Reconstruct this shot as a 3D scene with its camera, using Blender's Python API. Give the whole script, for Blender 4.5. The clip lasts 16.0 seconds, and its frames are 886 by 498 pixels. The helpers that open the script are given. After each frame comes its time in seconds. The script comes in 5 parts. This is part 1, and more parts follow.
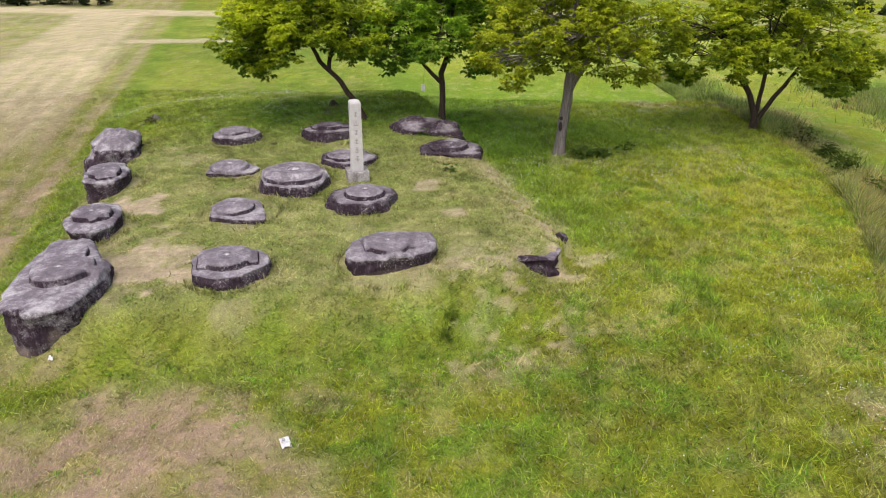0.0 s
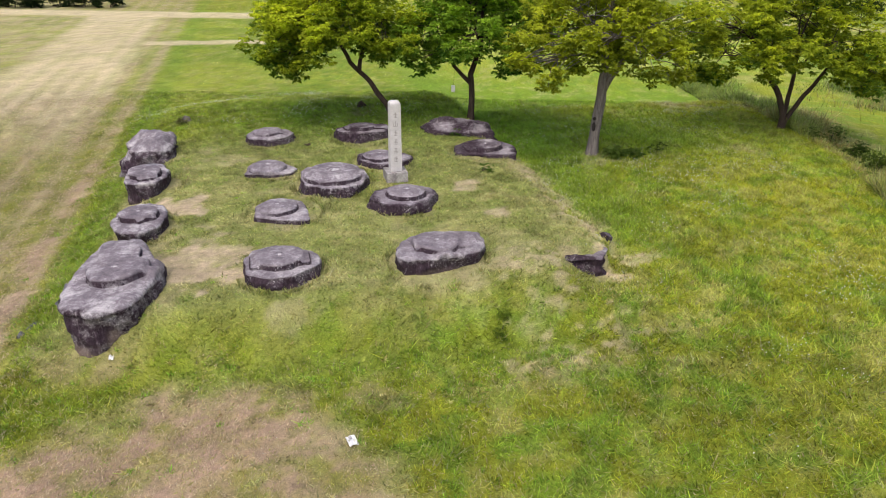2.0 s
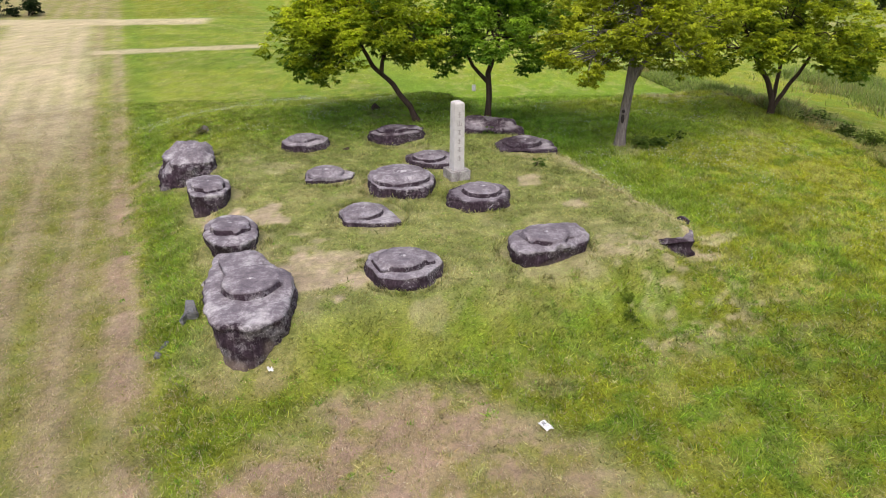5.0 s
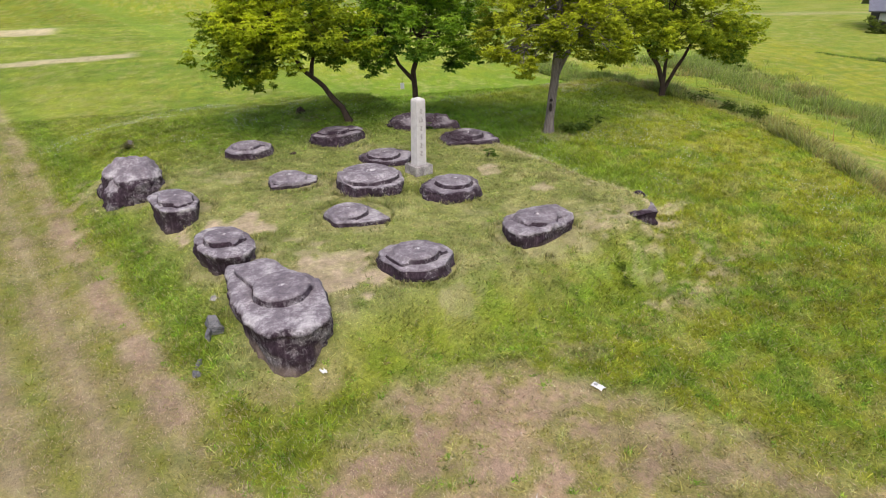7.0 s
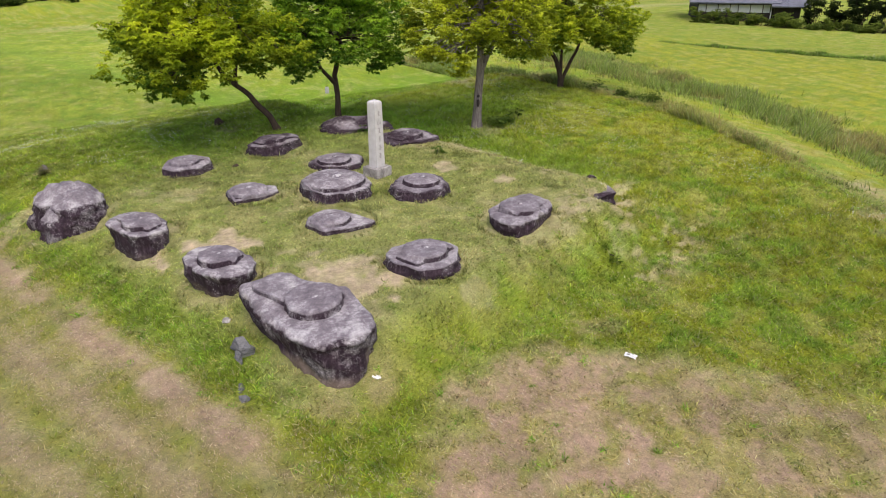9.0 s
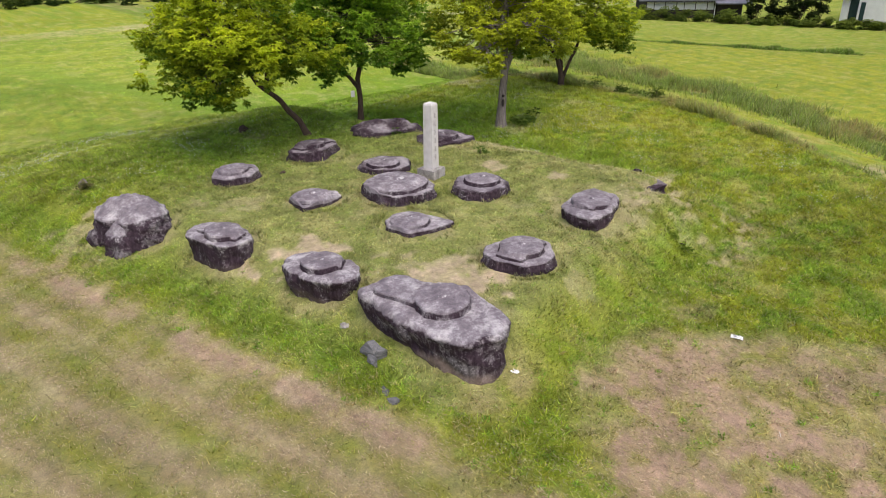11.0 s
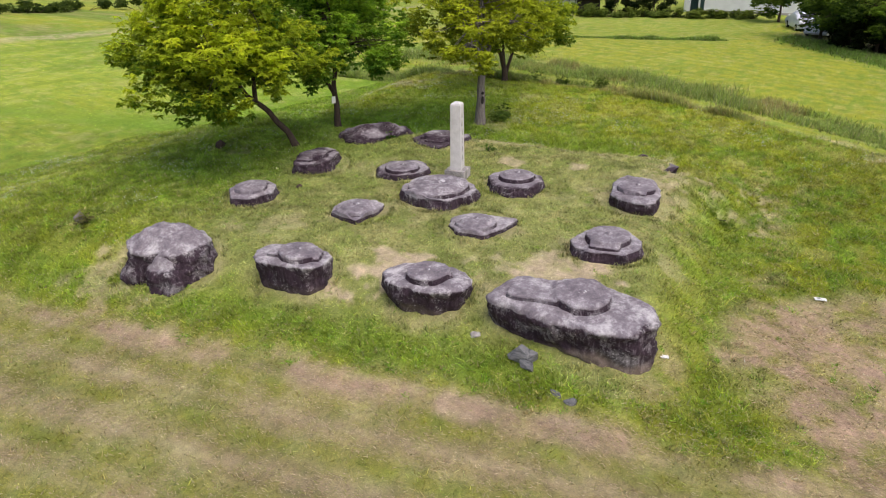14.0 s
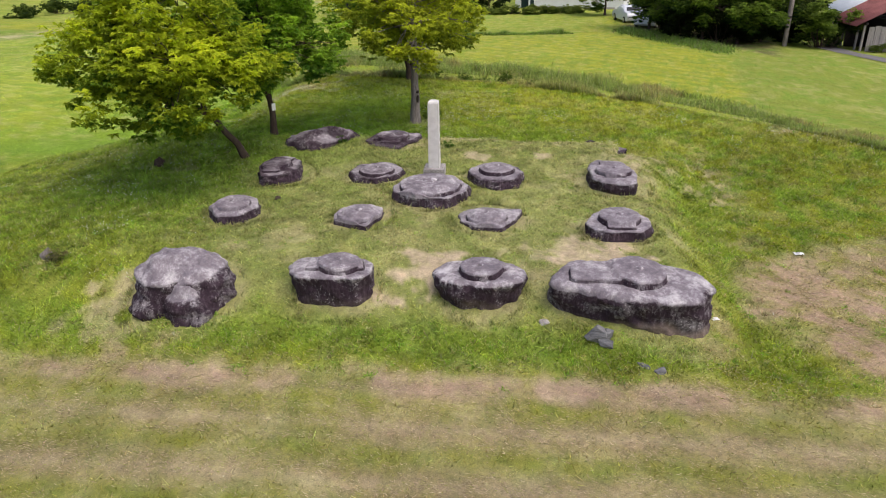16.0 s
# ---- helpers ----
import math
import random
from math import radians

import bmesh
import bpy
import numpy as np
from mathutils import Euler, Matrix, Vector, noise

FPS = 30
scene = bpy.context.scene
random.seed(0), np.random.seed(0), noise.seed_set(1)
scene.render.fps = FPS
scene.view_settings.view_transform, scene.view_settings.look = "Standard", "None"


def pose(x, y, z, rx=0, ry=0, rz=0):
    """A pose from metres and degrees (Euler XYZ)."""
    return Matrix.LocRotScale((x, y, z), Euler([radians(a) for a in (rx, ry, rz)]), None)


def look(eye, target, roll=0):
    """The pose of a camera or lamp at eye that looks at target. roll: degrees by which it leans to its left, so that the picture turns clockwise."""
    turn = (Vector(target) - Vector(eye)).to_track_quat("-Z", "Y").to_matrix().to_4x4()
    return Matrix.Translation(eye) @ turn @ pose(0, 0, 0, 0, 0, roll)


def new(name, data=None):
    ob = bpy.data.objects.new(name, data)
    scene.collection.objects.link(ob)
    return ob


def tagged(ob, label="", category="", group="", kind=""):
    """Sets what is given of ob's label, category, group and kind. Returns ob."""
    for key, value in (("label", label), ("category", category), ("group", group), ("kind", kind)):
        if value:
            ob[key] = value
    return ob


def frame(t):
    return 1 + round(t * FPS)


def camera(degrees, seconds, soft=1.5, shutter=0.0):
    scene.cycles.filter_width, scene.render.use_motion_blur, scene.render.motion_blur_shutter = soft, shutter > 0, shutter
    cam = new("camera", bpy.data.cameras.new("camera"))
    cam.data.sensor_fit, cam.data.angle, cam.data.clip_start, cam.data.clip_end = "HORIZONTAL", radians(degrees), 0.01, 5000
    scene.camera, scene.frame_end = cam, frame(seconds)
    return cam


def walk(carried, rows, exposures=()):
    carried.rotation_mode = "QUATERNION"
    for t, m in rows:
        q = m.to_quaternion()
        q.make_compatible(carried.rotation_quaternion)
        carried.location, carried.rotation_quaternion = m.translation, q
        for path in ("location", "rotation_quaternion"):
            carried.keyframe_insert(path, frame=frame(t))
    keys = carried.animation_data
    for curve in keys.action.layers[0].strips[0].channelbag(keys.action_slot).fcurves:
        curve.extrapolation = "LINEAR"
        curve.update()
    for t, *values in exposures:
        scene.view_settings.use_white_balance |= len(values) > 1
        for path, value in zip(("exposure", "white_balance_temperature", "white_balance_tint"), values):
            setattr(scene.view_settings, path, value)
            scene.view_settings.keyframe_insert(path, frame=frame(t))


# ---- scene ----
cam = camera(64.3, 16.0, soft=1.0)
METRES, EYE, TILT, LEAN, TURN = 21.7, 6.28, 0.0, 0.0, 0.0
ROWS = [
    (0.0, 0.0, 0.0, 0.0, 0.34, -24.62, -0.73),
    (0.5, -0.0029, -0.0016, 0.0003, 0.36, -24.58, -0.7),
    (1.0, -0.0103, -0.001, 0.0008, 0.37, -24.58, -0.66),
    (1.5, -0.0217, -0.0021, 0.0005, 0.39, -24.56, -0.6),
    (2.0, -0.039, -0.0033, -0.0001, 0.43, -24.55, -0.54),
    (2.5, -0.0617, -0.0043, -0.0002, 0.49, -24.54, -0.48),
    (3.0, -0.0872, -0.0065, -0.0004, 0.56, -24.55, -0.4),
    (3.2, -0.098, -0.0073, -0.0004, 0.58, -24.55, -0.38),
    (5.3, -0.2312, -0.0104, 0.0026, -9.96, -24.46, -0.2),
    (5.5, -0.2439, -0.0105, 0.0028, -11.27, -24.45, -0.19),
    (6.0, -0.2765, -0.0107, 0.0029, -14.55, -24.42, -0.17),
    (6.5, -0.3103, -0.0082, 0.0033, -17.84, -24.44, -0.03),
    (7.0, -0.3441, -0.0012, 0.0036, -21.13, -24.44, 0.04),
    (7.5, -0.377, 0.0077, 0.0038, -24.38, -24.45, 0.1),
    (8.0, -0.4075, 0.0213, 0.0033, -27.64, -24.43, 0.17),
    (8.2, -0.4197, 0.0272, 0.0035, -28.94, -24.43, 0.19),
    (10.3, -0.5447, 0.0972, 0.0081, -40.58, -24.41, 0.41),
    (10.5, -0.5569, 0.1053, 0.0083, -40.58, -24.41, 0.44),
    (11.0, -0.5837, 0.1267, 0.0089, -40.56, -24.39, 0.53),
    (11.5, -0.6087, 0.1491, 0.0089, -42.95, -24.4, 0.55),
    (12.0, -0.6329, 0.1718, 0.009, -49.83, -24.46, 0.5),
    (12.5, -0.6543, 0.1966, 0.0085, -53.98, -24.47, 0.6),
    (13.0, -0.6762, 0.2214, 0.0079, -53.94, -24.46, 0.74),
    (13.5, -0.6956, 0.2508, 0.0073, -53.93, -24.42, 0.88),
    (14.0, -0.714, 0.2857, 0.0064, -53.88, -24.41, 0.98),
    (14.5, -0.7352, 0.3233, 0.0061, -54.53, -24.37, 0.99),
    (15.0, -0.7583, 0.3594, 0.0071, -60.19, -24.49, 0.9),
    (15.5, -0.7796, 0.3974, 0.0069, -65.87, -24.54, 0.85),
    (16.0, -0.7989, 0.4368, 0.0065, -68.88, -24.56, 0.93),
]
walk(cam, [(t, pose(0, 0, EYE, TILT, LEAN, TURN) @ pose(METRES * x, METRES * y, METRES * z, 90 + pitch, roll, yaw)) for t, x, y, z, yaw, pitch, roll in ROWS], [(0, 0.47), (16, 0.47)])

# ---- world and light: a bright overcast noon ----
world = bpy.data.worlds.new("overcast_sky")
scene.world = world
world.use_nodes = True
wn = world.node_tree.nodes
sky = wn.new("ShaderNodeTexSky")
sky.sky_type = "NISHITA"
sky.sun_disc = False
sky.sun_elevation = radians(62)
sky.sun_rotation = radians(200)
sky.air_density, sky.dust_density, sky.ozone_density = 0.7, 5.0, 0.2
wn["Background"].inputs["Strength"].default_value = 0.15
world.node_tree.links.new(sky.outputs["Color"], wn["Background"].inputs["Color"])

sun = new("sun", bpy.data.lights.new("sun", "SUN"))
sun.data.energy = 0.7
sun.data.angle = radians(95)
sun.data.color = (1.0, 0.96, 0.92)
SUN_AZ, SUN_EL = radians(200), radians(62)
sun.matrix_world = look((0, 0, 0), (-math.sin(SUN_AZ) * math.cos(SUN_EL), -math.cos(SUN_AZ) * math.cos(SUN_EL), -math.sin(SUN_EL)))


# ---- small helpers ----
def ss(a, b, x):
    t = np.clip((x - a) / (b - a), 0, 1)
    return t * t * (3 - 2 * t)


def lattice(ix, iy, seed):
    n = (ix.astype(np.int64) * 374761393 + iy.astype(np.int64) * 668265263 + seed * 1442695041) & 0xFFFFFFFF
    n = ((n ^ (n >> 13)) * 1274126177) & 0xFFFFFFFF
    return ((n ^ (n >> 16)) & 0xFFFF) / 65535.0


def vnoise(x, y, seed=0):
    ix, iy = np.floor(x), np.floor(y)
    fx, fy = x - ix, y - iy
    fx, fy = fx * fx * (3 - 2 * fx), fy * fy * (3 - 2 * fy)
    a = lattice(ix, iy, seed) * (1 - fx) + lattice(ix + 1, iy, seed) * fx
    b = lattice(ix, iy + 1, seed) * (1 - fx) + lattice(ix + 1, iy + 1, seed) * fx
    return a * (1 - fy) + b * fy


def fbm(x, y, size, octaves=4, seed=0):
    """Value noise in 0..1, with blobs of about that size."""
    x, y = np.asarray(x, float) / size, np.asarray(y, float) / size
    total, weight, amp = 0.0, 0.0, 1.0
    for k in range(octaves):
        total = total + amp * vnoise(x + 17.3 * k, y - 9.1 * k, seed + k)
        weight += amp
        amp *= 0.55
        x, y = x * 2.03, y * 2.03
    return total / weight


def raw_mesh(name, verts, faces, smooth=True):
    me = bpy.data.meshes.new(name)
    me.from_pydata([tuple(v) for v in verts], [], faces)
    me.update()
    if smooth:
        me.polygons.foreach_set("use_smooth", [True] * len(me.polygons))
    return me


def tri_mesh(name, verts, tris, smooth=False):
    """Large triangle meshes straight from arrays."""
    me = bpy.data.meshes.new(name)
    verts, tris = np.asarray(verts, np.float32), np.asarray(tris, np.int32)
    me.vertices.add(len(verts))
    me.vertices.foreach_set("co", verts.ravel())
    me.loops.add(tris.size)
    me.loops.foreach_set("vertex_index", tris.ravel())
    me.polygons.add(len(tris))
    me.polygons.foreach_set("loop_start", np.arange(0, tris.size, tris.shape[1], dtype=np.int32))
    me.update(calc_edges=True)
    me.polygons.foreach_set("use_smooth", np.full(len(tris), smooth))
    me.validate()
    return me


def colour(me, rgb, name="cover"):
    rgb = np.asarray(rgb, np.float32)
    at = me.attributes.new(name, "FLOAT_COLOR", "POINT")
    at.data.foreach_set("color", np.hstack([rgb, np.ones((len(rgb), 1), np.float32)]).ravel())


def value(me, v, name):
    at = me.attributes.new(name, "FLOAT", "POINT")
    at.data.foreach_set("value", np.asarray(v, np.float32))


def part(name, me, material, parent, label=""):
    """Links a mesh or bmesh as one object under a thing or a part."""
    if isinstance(me, bmesh.types.BMesh):
        bm, me = me, bpy.data.meshes.new(name)
        bm.normal_update()
        bm.to_mesh(me)
        bm.free()
    if material is not None:
        me.materials.append(material)
    ob = new(name, me)
    ob.parent = parent
    if label:
        tagged(ob, label)
    return ob


def thing(name, place, label, category, group="", turn=0.0):
    ob = new(name)
    ob.empty_display_size = 0.2
    ob.matrix_world = pose(*place, 0, 0, turn)
    return tagged(ob, label, category, group)


def box(bm, x0, x1, y0, y1, z0, z1, bevel=0.0):
    geo = bmesh.ops.create_cube(bm, size=1.0)
    for v in geo["verts"]:
        v.co = Vector(((x0 + x1) / 2 + v.co.x * (x1 - x0), (y0 + y1) / 2 + v.co.y * (y1 - y0), (z0 + z1) / 2 + v.co.z * (z1 - z0)))
    if bevel:
        edges = list({e for v in geo["verts"] for e in v.link_edges})
        bmesh.ops.bevel(bm, geom=edges, offset=bevel, segments=2, affect="EDGES", profile=0.6)
    return bm


def box_mesh(*args, **kw):
    return box(bmesh.new(), *args, **kw)


# ---- materials ----
def material(name, rough=0.8, spec=0.3):
    m = bpy.data.materials.new(name)
    m.use_nodes = True
    b = m.node_tree.nodes["Principled BSDF"]
    b.inputs["Roughness"].default_value = rough
    b.inputs["Specular IOR Level"].default_value = spec
    return m, m.node_tree.nodes, m.node_tree.links, b


def ramp(nodes, links, fac, stops):
    r = nodes.new("ShaderNodeValToRGB")
    while len(r.color_ramp.elements) < len(stops):
        r.color_ramp.elements.new(0.5)
    for e, (p, c) in zip(r.color_ramp.elements, stops):
        e.position, e.color = p, (*c, 1)
    links.new(fac, r.inputs["Fac"])
    return r.outputs["Color"]


def noise_tex(nodes, links, scale, detail=4.0, rough=0.6, coord=None, stretch=None):
    n = nodes.new("ShaderNodeTexNoise")
    n.inputs["Scale"].default_value, n.inputs["Detail"].default_value, n.inputs["Roughness"].default_value = scale, detail, rough
    if coord is None:
        coord = nodes.new("ShaderNodeTexCoord").outputs["Object"]
    if stretch:
        mp = nodes.new("ShaderNodeMapping")
        mp.inputs["Scale"].default_value = stretch
        links.new(coord, mp.inputs["Vector"])
        coord = mp.outputs["Vector"]
    links.new(coord, n.inputs["Vector"])
    return n.outputs["Fac"]


def mix(nodes, links, fac, a, b, blend="MIX"):
    m = nodes.new("ShaderNodeMix")
    m.data_type, m.blend_type = "RGBA", blend
    for sock, v in ((m.inputs[0], fac), (m.inputs[6], a), (m.inputs[7], b)):
        if isinstance(v, (float, int)):
            sock.default_value = v
        elif isinstance(v, tuple):
            sock.default_value = (*v, 1)
        else:
            links.new(v, sock)
    return m.outputs[2]


def bump(nodes, links, bsdf, height, strength, distance):
    b = nodes.new("ShaderNodeBump")
    b.inputs["Strength"].default_value, b.inputs["Distance"].default_value = strength, distance
    links.new(height, b.inputs["Height"])
    links.new(b.outputs["Normal"], bsdf.inputs["Normal"])


def simple(name, a, b, scale, rough=0.8, spec=0.3, relief=0.0, metal=0.0, stretch=None):
    """Two shades of one colour, mixed by grain at two scales."""
    m, n, l, p = material(name, rough, spec)
    big = noise_tex(n, l, scale, 5, 0.65, stretch=stretch)
    fine = noise_tex(n, l, scale * 9, 3, 0.6, stretch=stretch)
    both = mix(n, l, 0.4, big, fine)
    l.new(ramp(n, l, both, [(0.32, a), (0.68, b)]), p.inputs["Base Color"])
    p.inputs["Metallic"].default_value = metal
    if relief:
        bump(n, l, p, both, 0.6, relief)
    return m


def ground_material():
    m, n, l, p = material("lawn_soil", 0.95, 0.1)
    at = n.new("ShaderNodeAttribute")
    at.attribute_name = "cover"
    fine = noise_tex(n, l, 9.0, 6, 0.75)
    grain = noise_tex(n, l, 55.0, 3, 0.7)
    shade = ramp(n, l, mix(n, l, 0.5, fine, grain), [(0.34, (0.50, 0.50, 0.50)), (0.5, (1, 1, 1)), (0.66, (1.5, 1.45, 1.35))])
    # the mower's rows in the far field
    sep = n.new("ShaderNodeSeparateXYZ")
    l.new(n.new("ShaderNodeTexCoord").outputs["Object"], sep.inputs[0])
    total = None
    for sock, k in ((sep.outputs[0], 0.944 * 2 * math.pi / 1.15), (sep.outputs[1], -0.33 * 2 * math.pi / 1.15), (noise_tex(n, l, 0.15, 3), 2.5)):
        m1 = n.new("ShaderNodeMath")
        m1.operation = "MULTIPLY_ADD"
        m1.inputs[1].default_value, m1.inputs[2].default_value = k, 0.0
        l.new(sock, m1.inputs[0])
        if total is not None:
            l.new(total, m1.inputs[2])
        total = m1.outputs[0]
    wave = n.new("ShaderNodeMath")
    wave.operation = "SINE"
    l.new(total, wave.inputs[0])
    mown = n.new("ShaderNodeAttribute")
    mown.attribute_name = "mown"
    strong = n.new("ShaderNodeMath")
    strong.operation = "MULTIPLY"
    l.new(mown.outputs["Fac"], strong.inputs[0])
    l.new(ramp(n, l, wave.outputs[0], [(0.0, (0, 0, 0)), (0.85, (1, 1, 1))]), strong.inputs[1])
    turf = mix(n, l, strong.outputs[0], at.outputs["Color"], (0.16, 0.23, 0.035))
    l.new(mix(n, l, 1.0, turf, shade, "MULTIPLY"), p.inputs["Base Color"])
    bump(n, l, p, grain, 0.7, 0.03)
    return m


def blade_material(name, rough=0.6, through_light=0.45):
    m, n, l, p = material(name, rough, 0.12)
    at = n.new("ShaderNodeAttribute")
    at.attribute_name = "cover"
    l.new(at.outputs["Color"], p.inputs["Base Color"])
    thin = n.new("ShaderNodeBsdfTranslucent")
    l.new(at.outputs["Color"], thin.inputs["Color"])
    mx = n.new("ShaderNodeMixShader")
    mx.inputs[0].default_value = through_light
    l.new(p.outputs["BSDF"], mx.inputs[1])
    l.new(thin.outputs["BSDF"], mx.inputs[2])
    l.new(mx.outputs["Shader"], n["Material Output"].inputs["Surface"])
    return m


def stone_material():
    """Weathered tuff: pale worn tops, black algae crusting the flanks and, with painted shade, the seat edges; bare
    brown stone where it has flaked.
    """
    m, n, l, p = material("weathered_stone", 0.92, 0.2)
    crust_shade = n.new("ShaderNodeAttribute")
    crust_shade.attribute_name = "crust_shade"
    bare = n.new("ShaderNodeAttribute")
    bare.attribute_name = "bare"
    obj = n.new("ShaderNodeTexCoord").outputs["Object"]
    big = noise_tex(n, l, 2.6, 6, 0.7, obj)
    spots = noise_tex(n, l, 14.0, 5, 0.75, obj)
    grain = noise_tex(n, l, 60.0, 3, 0.7, obj)
    runs = noise_tex(n, l, 5.0, 5, 0.7, obj, stretch=(3.0, 3.0, 0.22))
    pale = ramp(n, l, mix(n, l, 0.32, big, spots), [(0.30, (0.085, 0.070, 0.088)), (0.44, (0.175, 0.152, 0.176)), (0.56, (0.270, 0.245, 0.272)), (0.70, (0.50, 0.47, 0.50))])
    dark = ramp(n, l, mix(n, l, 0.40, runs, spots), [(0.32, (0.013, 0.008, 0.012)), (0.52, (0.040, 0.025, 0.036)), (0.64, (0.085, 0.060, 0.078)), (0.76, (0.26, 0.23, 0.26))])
    earth = ramp(n, l, spots, [(0.3, (0.14, 0.105, 0.085)), (0.7, (0.26, 0.21, 0.18))])
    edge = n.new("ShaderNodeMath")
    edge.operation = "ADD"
    l.new(crust_shade.outputs["Fac"], edge.inputs[0])
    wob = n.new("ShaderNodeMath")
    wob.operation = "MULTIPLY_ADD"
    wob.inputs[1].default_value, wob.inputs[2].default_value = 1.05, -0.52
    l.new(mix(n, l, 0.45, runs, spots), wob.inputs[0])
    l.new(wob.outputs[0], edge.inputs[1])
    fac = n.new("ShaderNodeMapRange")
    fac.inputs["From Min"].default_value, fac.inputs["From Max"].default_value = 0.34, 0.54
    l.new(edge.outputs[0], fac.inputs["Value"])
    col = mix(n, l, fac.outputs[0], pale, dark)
    lichen = n.new("ShaderNodeAttribute")
    lichen.attribute_name = "lichen"
    patch = n.new("ShaderNodeMath")
    patch.operation = "MULTIPLY"
    l.new(lichen.outputs["Fac"], patch.inputs[0])
    l.new(ramp(n, l, mix(n, l, 0.42, big, mix(n, l, 0.4, spots, runs)), [(0.49, (0, 0, 0)), (0.61, (1, 1, 1))]), patch.inputs[1])
    col = mix(n, l, patch.outputs[0], col, (0.60, 0.58, 0.60))
    fleck = noise_tex(n, l, 26.0, 4, 0.8, obj)
    host = n.new("ShaderNodeMath")
    host.operation = "MULTIPLY"
    l.new(ramp(n, l, fleck, [(0.55, (0, 0, 0)), (0.62, (1, 1, 1))]), host.inputs[0])
    l.new(ramp(n, l, big, [(0.47, (0.04, 0.04, 0.04)), (0.62, (0.85, 0.85, 0.85))]), host.inputs[1])
    col = mix(n, l, host.outputs[0], col, (0.52, 0.49, 0.52))
    col = mix(n, l, bare.outputs["Fac"], col, earth)
    col = mix(n, l, 0.5, col, ramp(n, l, grain, [(0.3, (0.78, 0.78, 0.78)), (0.7, (1.2, 1.2, 1.2))]), "MULTIPLY")
    l.new(col, p.inputs["Base Color"])
    bump(n, l, p, mix(n, l, 0.5, spots, grain), 0.8, 0.025)
    return m


MAT_GROUND = ground_material()
MAT_BLADE = blade_material("grass_blade")
MAT_LEAF = blade_material("tree_leaf", 0.5, 0.66)
MAT_STONE = stone_material()
MAT_GRANITE = simple("granite", (0.48, 0.46, 0.45), (0.70, 0.68, 0.67), 6, 0.75, 0.3, 0.004)
MAT_GRANITE_OLD = simple("stained_granite", (0.055, 0.045, 0.05), (0.60, 0.57, 0.56), 3.4, 0.85, 0.3, 0.006)
MAT_ENGRAVED = simple("engraved_grey", (0.28, 0.26, 0.25), (0.40, 0.38, 0.36), 30, 0.9)
MAT_BARK = simple("bark", (0.035, 0.024, 0.020), (0.11, 0.082, 0.066), 5, 0.95, 0.1, 0.03, stretch=(3, 3, 0.5))
MAT_BARK_PALE = simple("grey_bark", (0.07, 0.055, 0.052), (0.36, 0.32, 0.30), 7, 0.95, 0.1, 0.04, stretch=(4, 4, 0.4))
MAT_PAPER = simple("white_paper", (0.70, 0.70, 0.72), (0.85, 0.85, 0.86), 20, 0.7)
MAT_INK = simple("printed_grey", (0.35, 0.35, 0.36), (0.5, 0.5, 0.5), 30, 0.7)
MAT_BLUESTONE = simple("blue_grey_rock", (0.026, 0.027, 0.031), (0.27, 0.272, 0.29), 6, 0.85, 0.3, 0.02, stretch=(1, 0.5, 3.0))
MAT_FLOWER = simple("clover_white", (0.62, 0.62, 0.55), (0.8, 0.8, 0.74), 30, 0.8)
MAT_PLASTER = simple("white_plaster", (0.62, 0.63, 0.66), (0.78, 0.79, 0.82), 1.5, 0.9)
MAT_TIMBER = simple("blackened_timber", (0.02, 0.016, 0.016), (0.055, 0.045, 0.042), 3, 0.85, stretch=(1, 1, 0.2))
MAT_TIMBER_GREY = simple("grey_timber", (0.16, 0.14, 0.14), (0.42, 0.39, 0.38), 3, 0.9, stretch=(6, 6, 0.3))
MAT_TILE = simple("dark_roof_tile", (0.075, 0.08, 0.11), (0.19, 0.195, 0.25), 2.5, 0.45, 0.5)
MAT_RUST = simple("rusty_red_sheet", (0.09, 0.022, 0.022), (0.25, 0.085, 0.08), 1.6, 0.7, 0.4)
MAT_SHEET = simple("pale_metal_sheet", (0.42, 0.46, 0.5), (0.62, 0.66, 0.7), 1.2, 0.45, 0.5)
MAT_CONCRETE = simple("grey_concrete", (0.30, 0.28, 0.27), (0.46, 0.43, 0.41), 3, 0.9)
MAT_ASPHALT = simple("worn_asphalt", (0.10, 0.095, 0.10), (0.19, 0.18, 0.19), 3, 0.9)
MAT_CARPAINT = simple("silver_car_paint", (0.60, 0.62, 0.66), (0.70, 0.72, 0.76), 1, 0.25, 0.6)
MAT_WHITEPAINT = simple("white_car_paint", (0.74, 0.75, 0.78), (0.82, 0.83, 0.85), 1, 0.25, 0.6)
MAT_GLASS_DARK = simple("tinted_window", (0.02, 0.024, 0.028), (0.035, 0.04, 0.045), 2, 0.08, 0.8)
MAT_RUBBER = simple("black_rubber", (0.015, 0.015, 0.016), (0.03, 0.03, 0.03), 8, 0.8)
MAT_RIM = simple("alloy_rim", (0.4, 0.4, 0.42), (0.55, 0.55, 0.57), 6, 0.35, 0.5, metal=0.8)
MAT_LAMP = simple("clear_lamp_cover", (0.65, 0.66, 0.68), (0.8, 0.8, 0.82), 6, 0.15, 0.7)
MAT_GREEN_NET = simple("green_sheet", (0.012, 0.030, 0.032), (0.028, 0.055, 0.056), 3, 0.8)

# ---- the lie of the land ----
CX, CY, YAW = -3.41, 15.26, radians(15)   # the centre stone and the turn of the old pagoda


def local(x, y):
    c, s = math.cos(YAW), math.sin(YAW)
    return (x - CX) * c + (y - CY) * s, -(x - CX) * s + (y - CY) * c


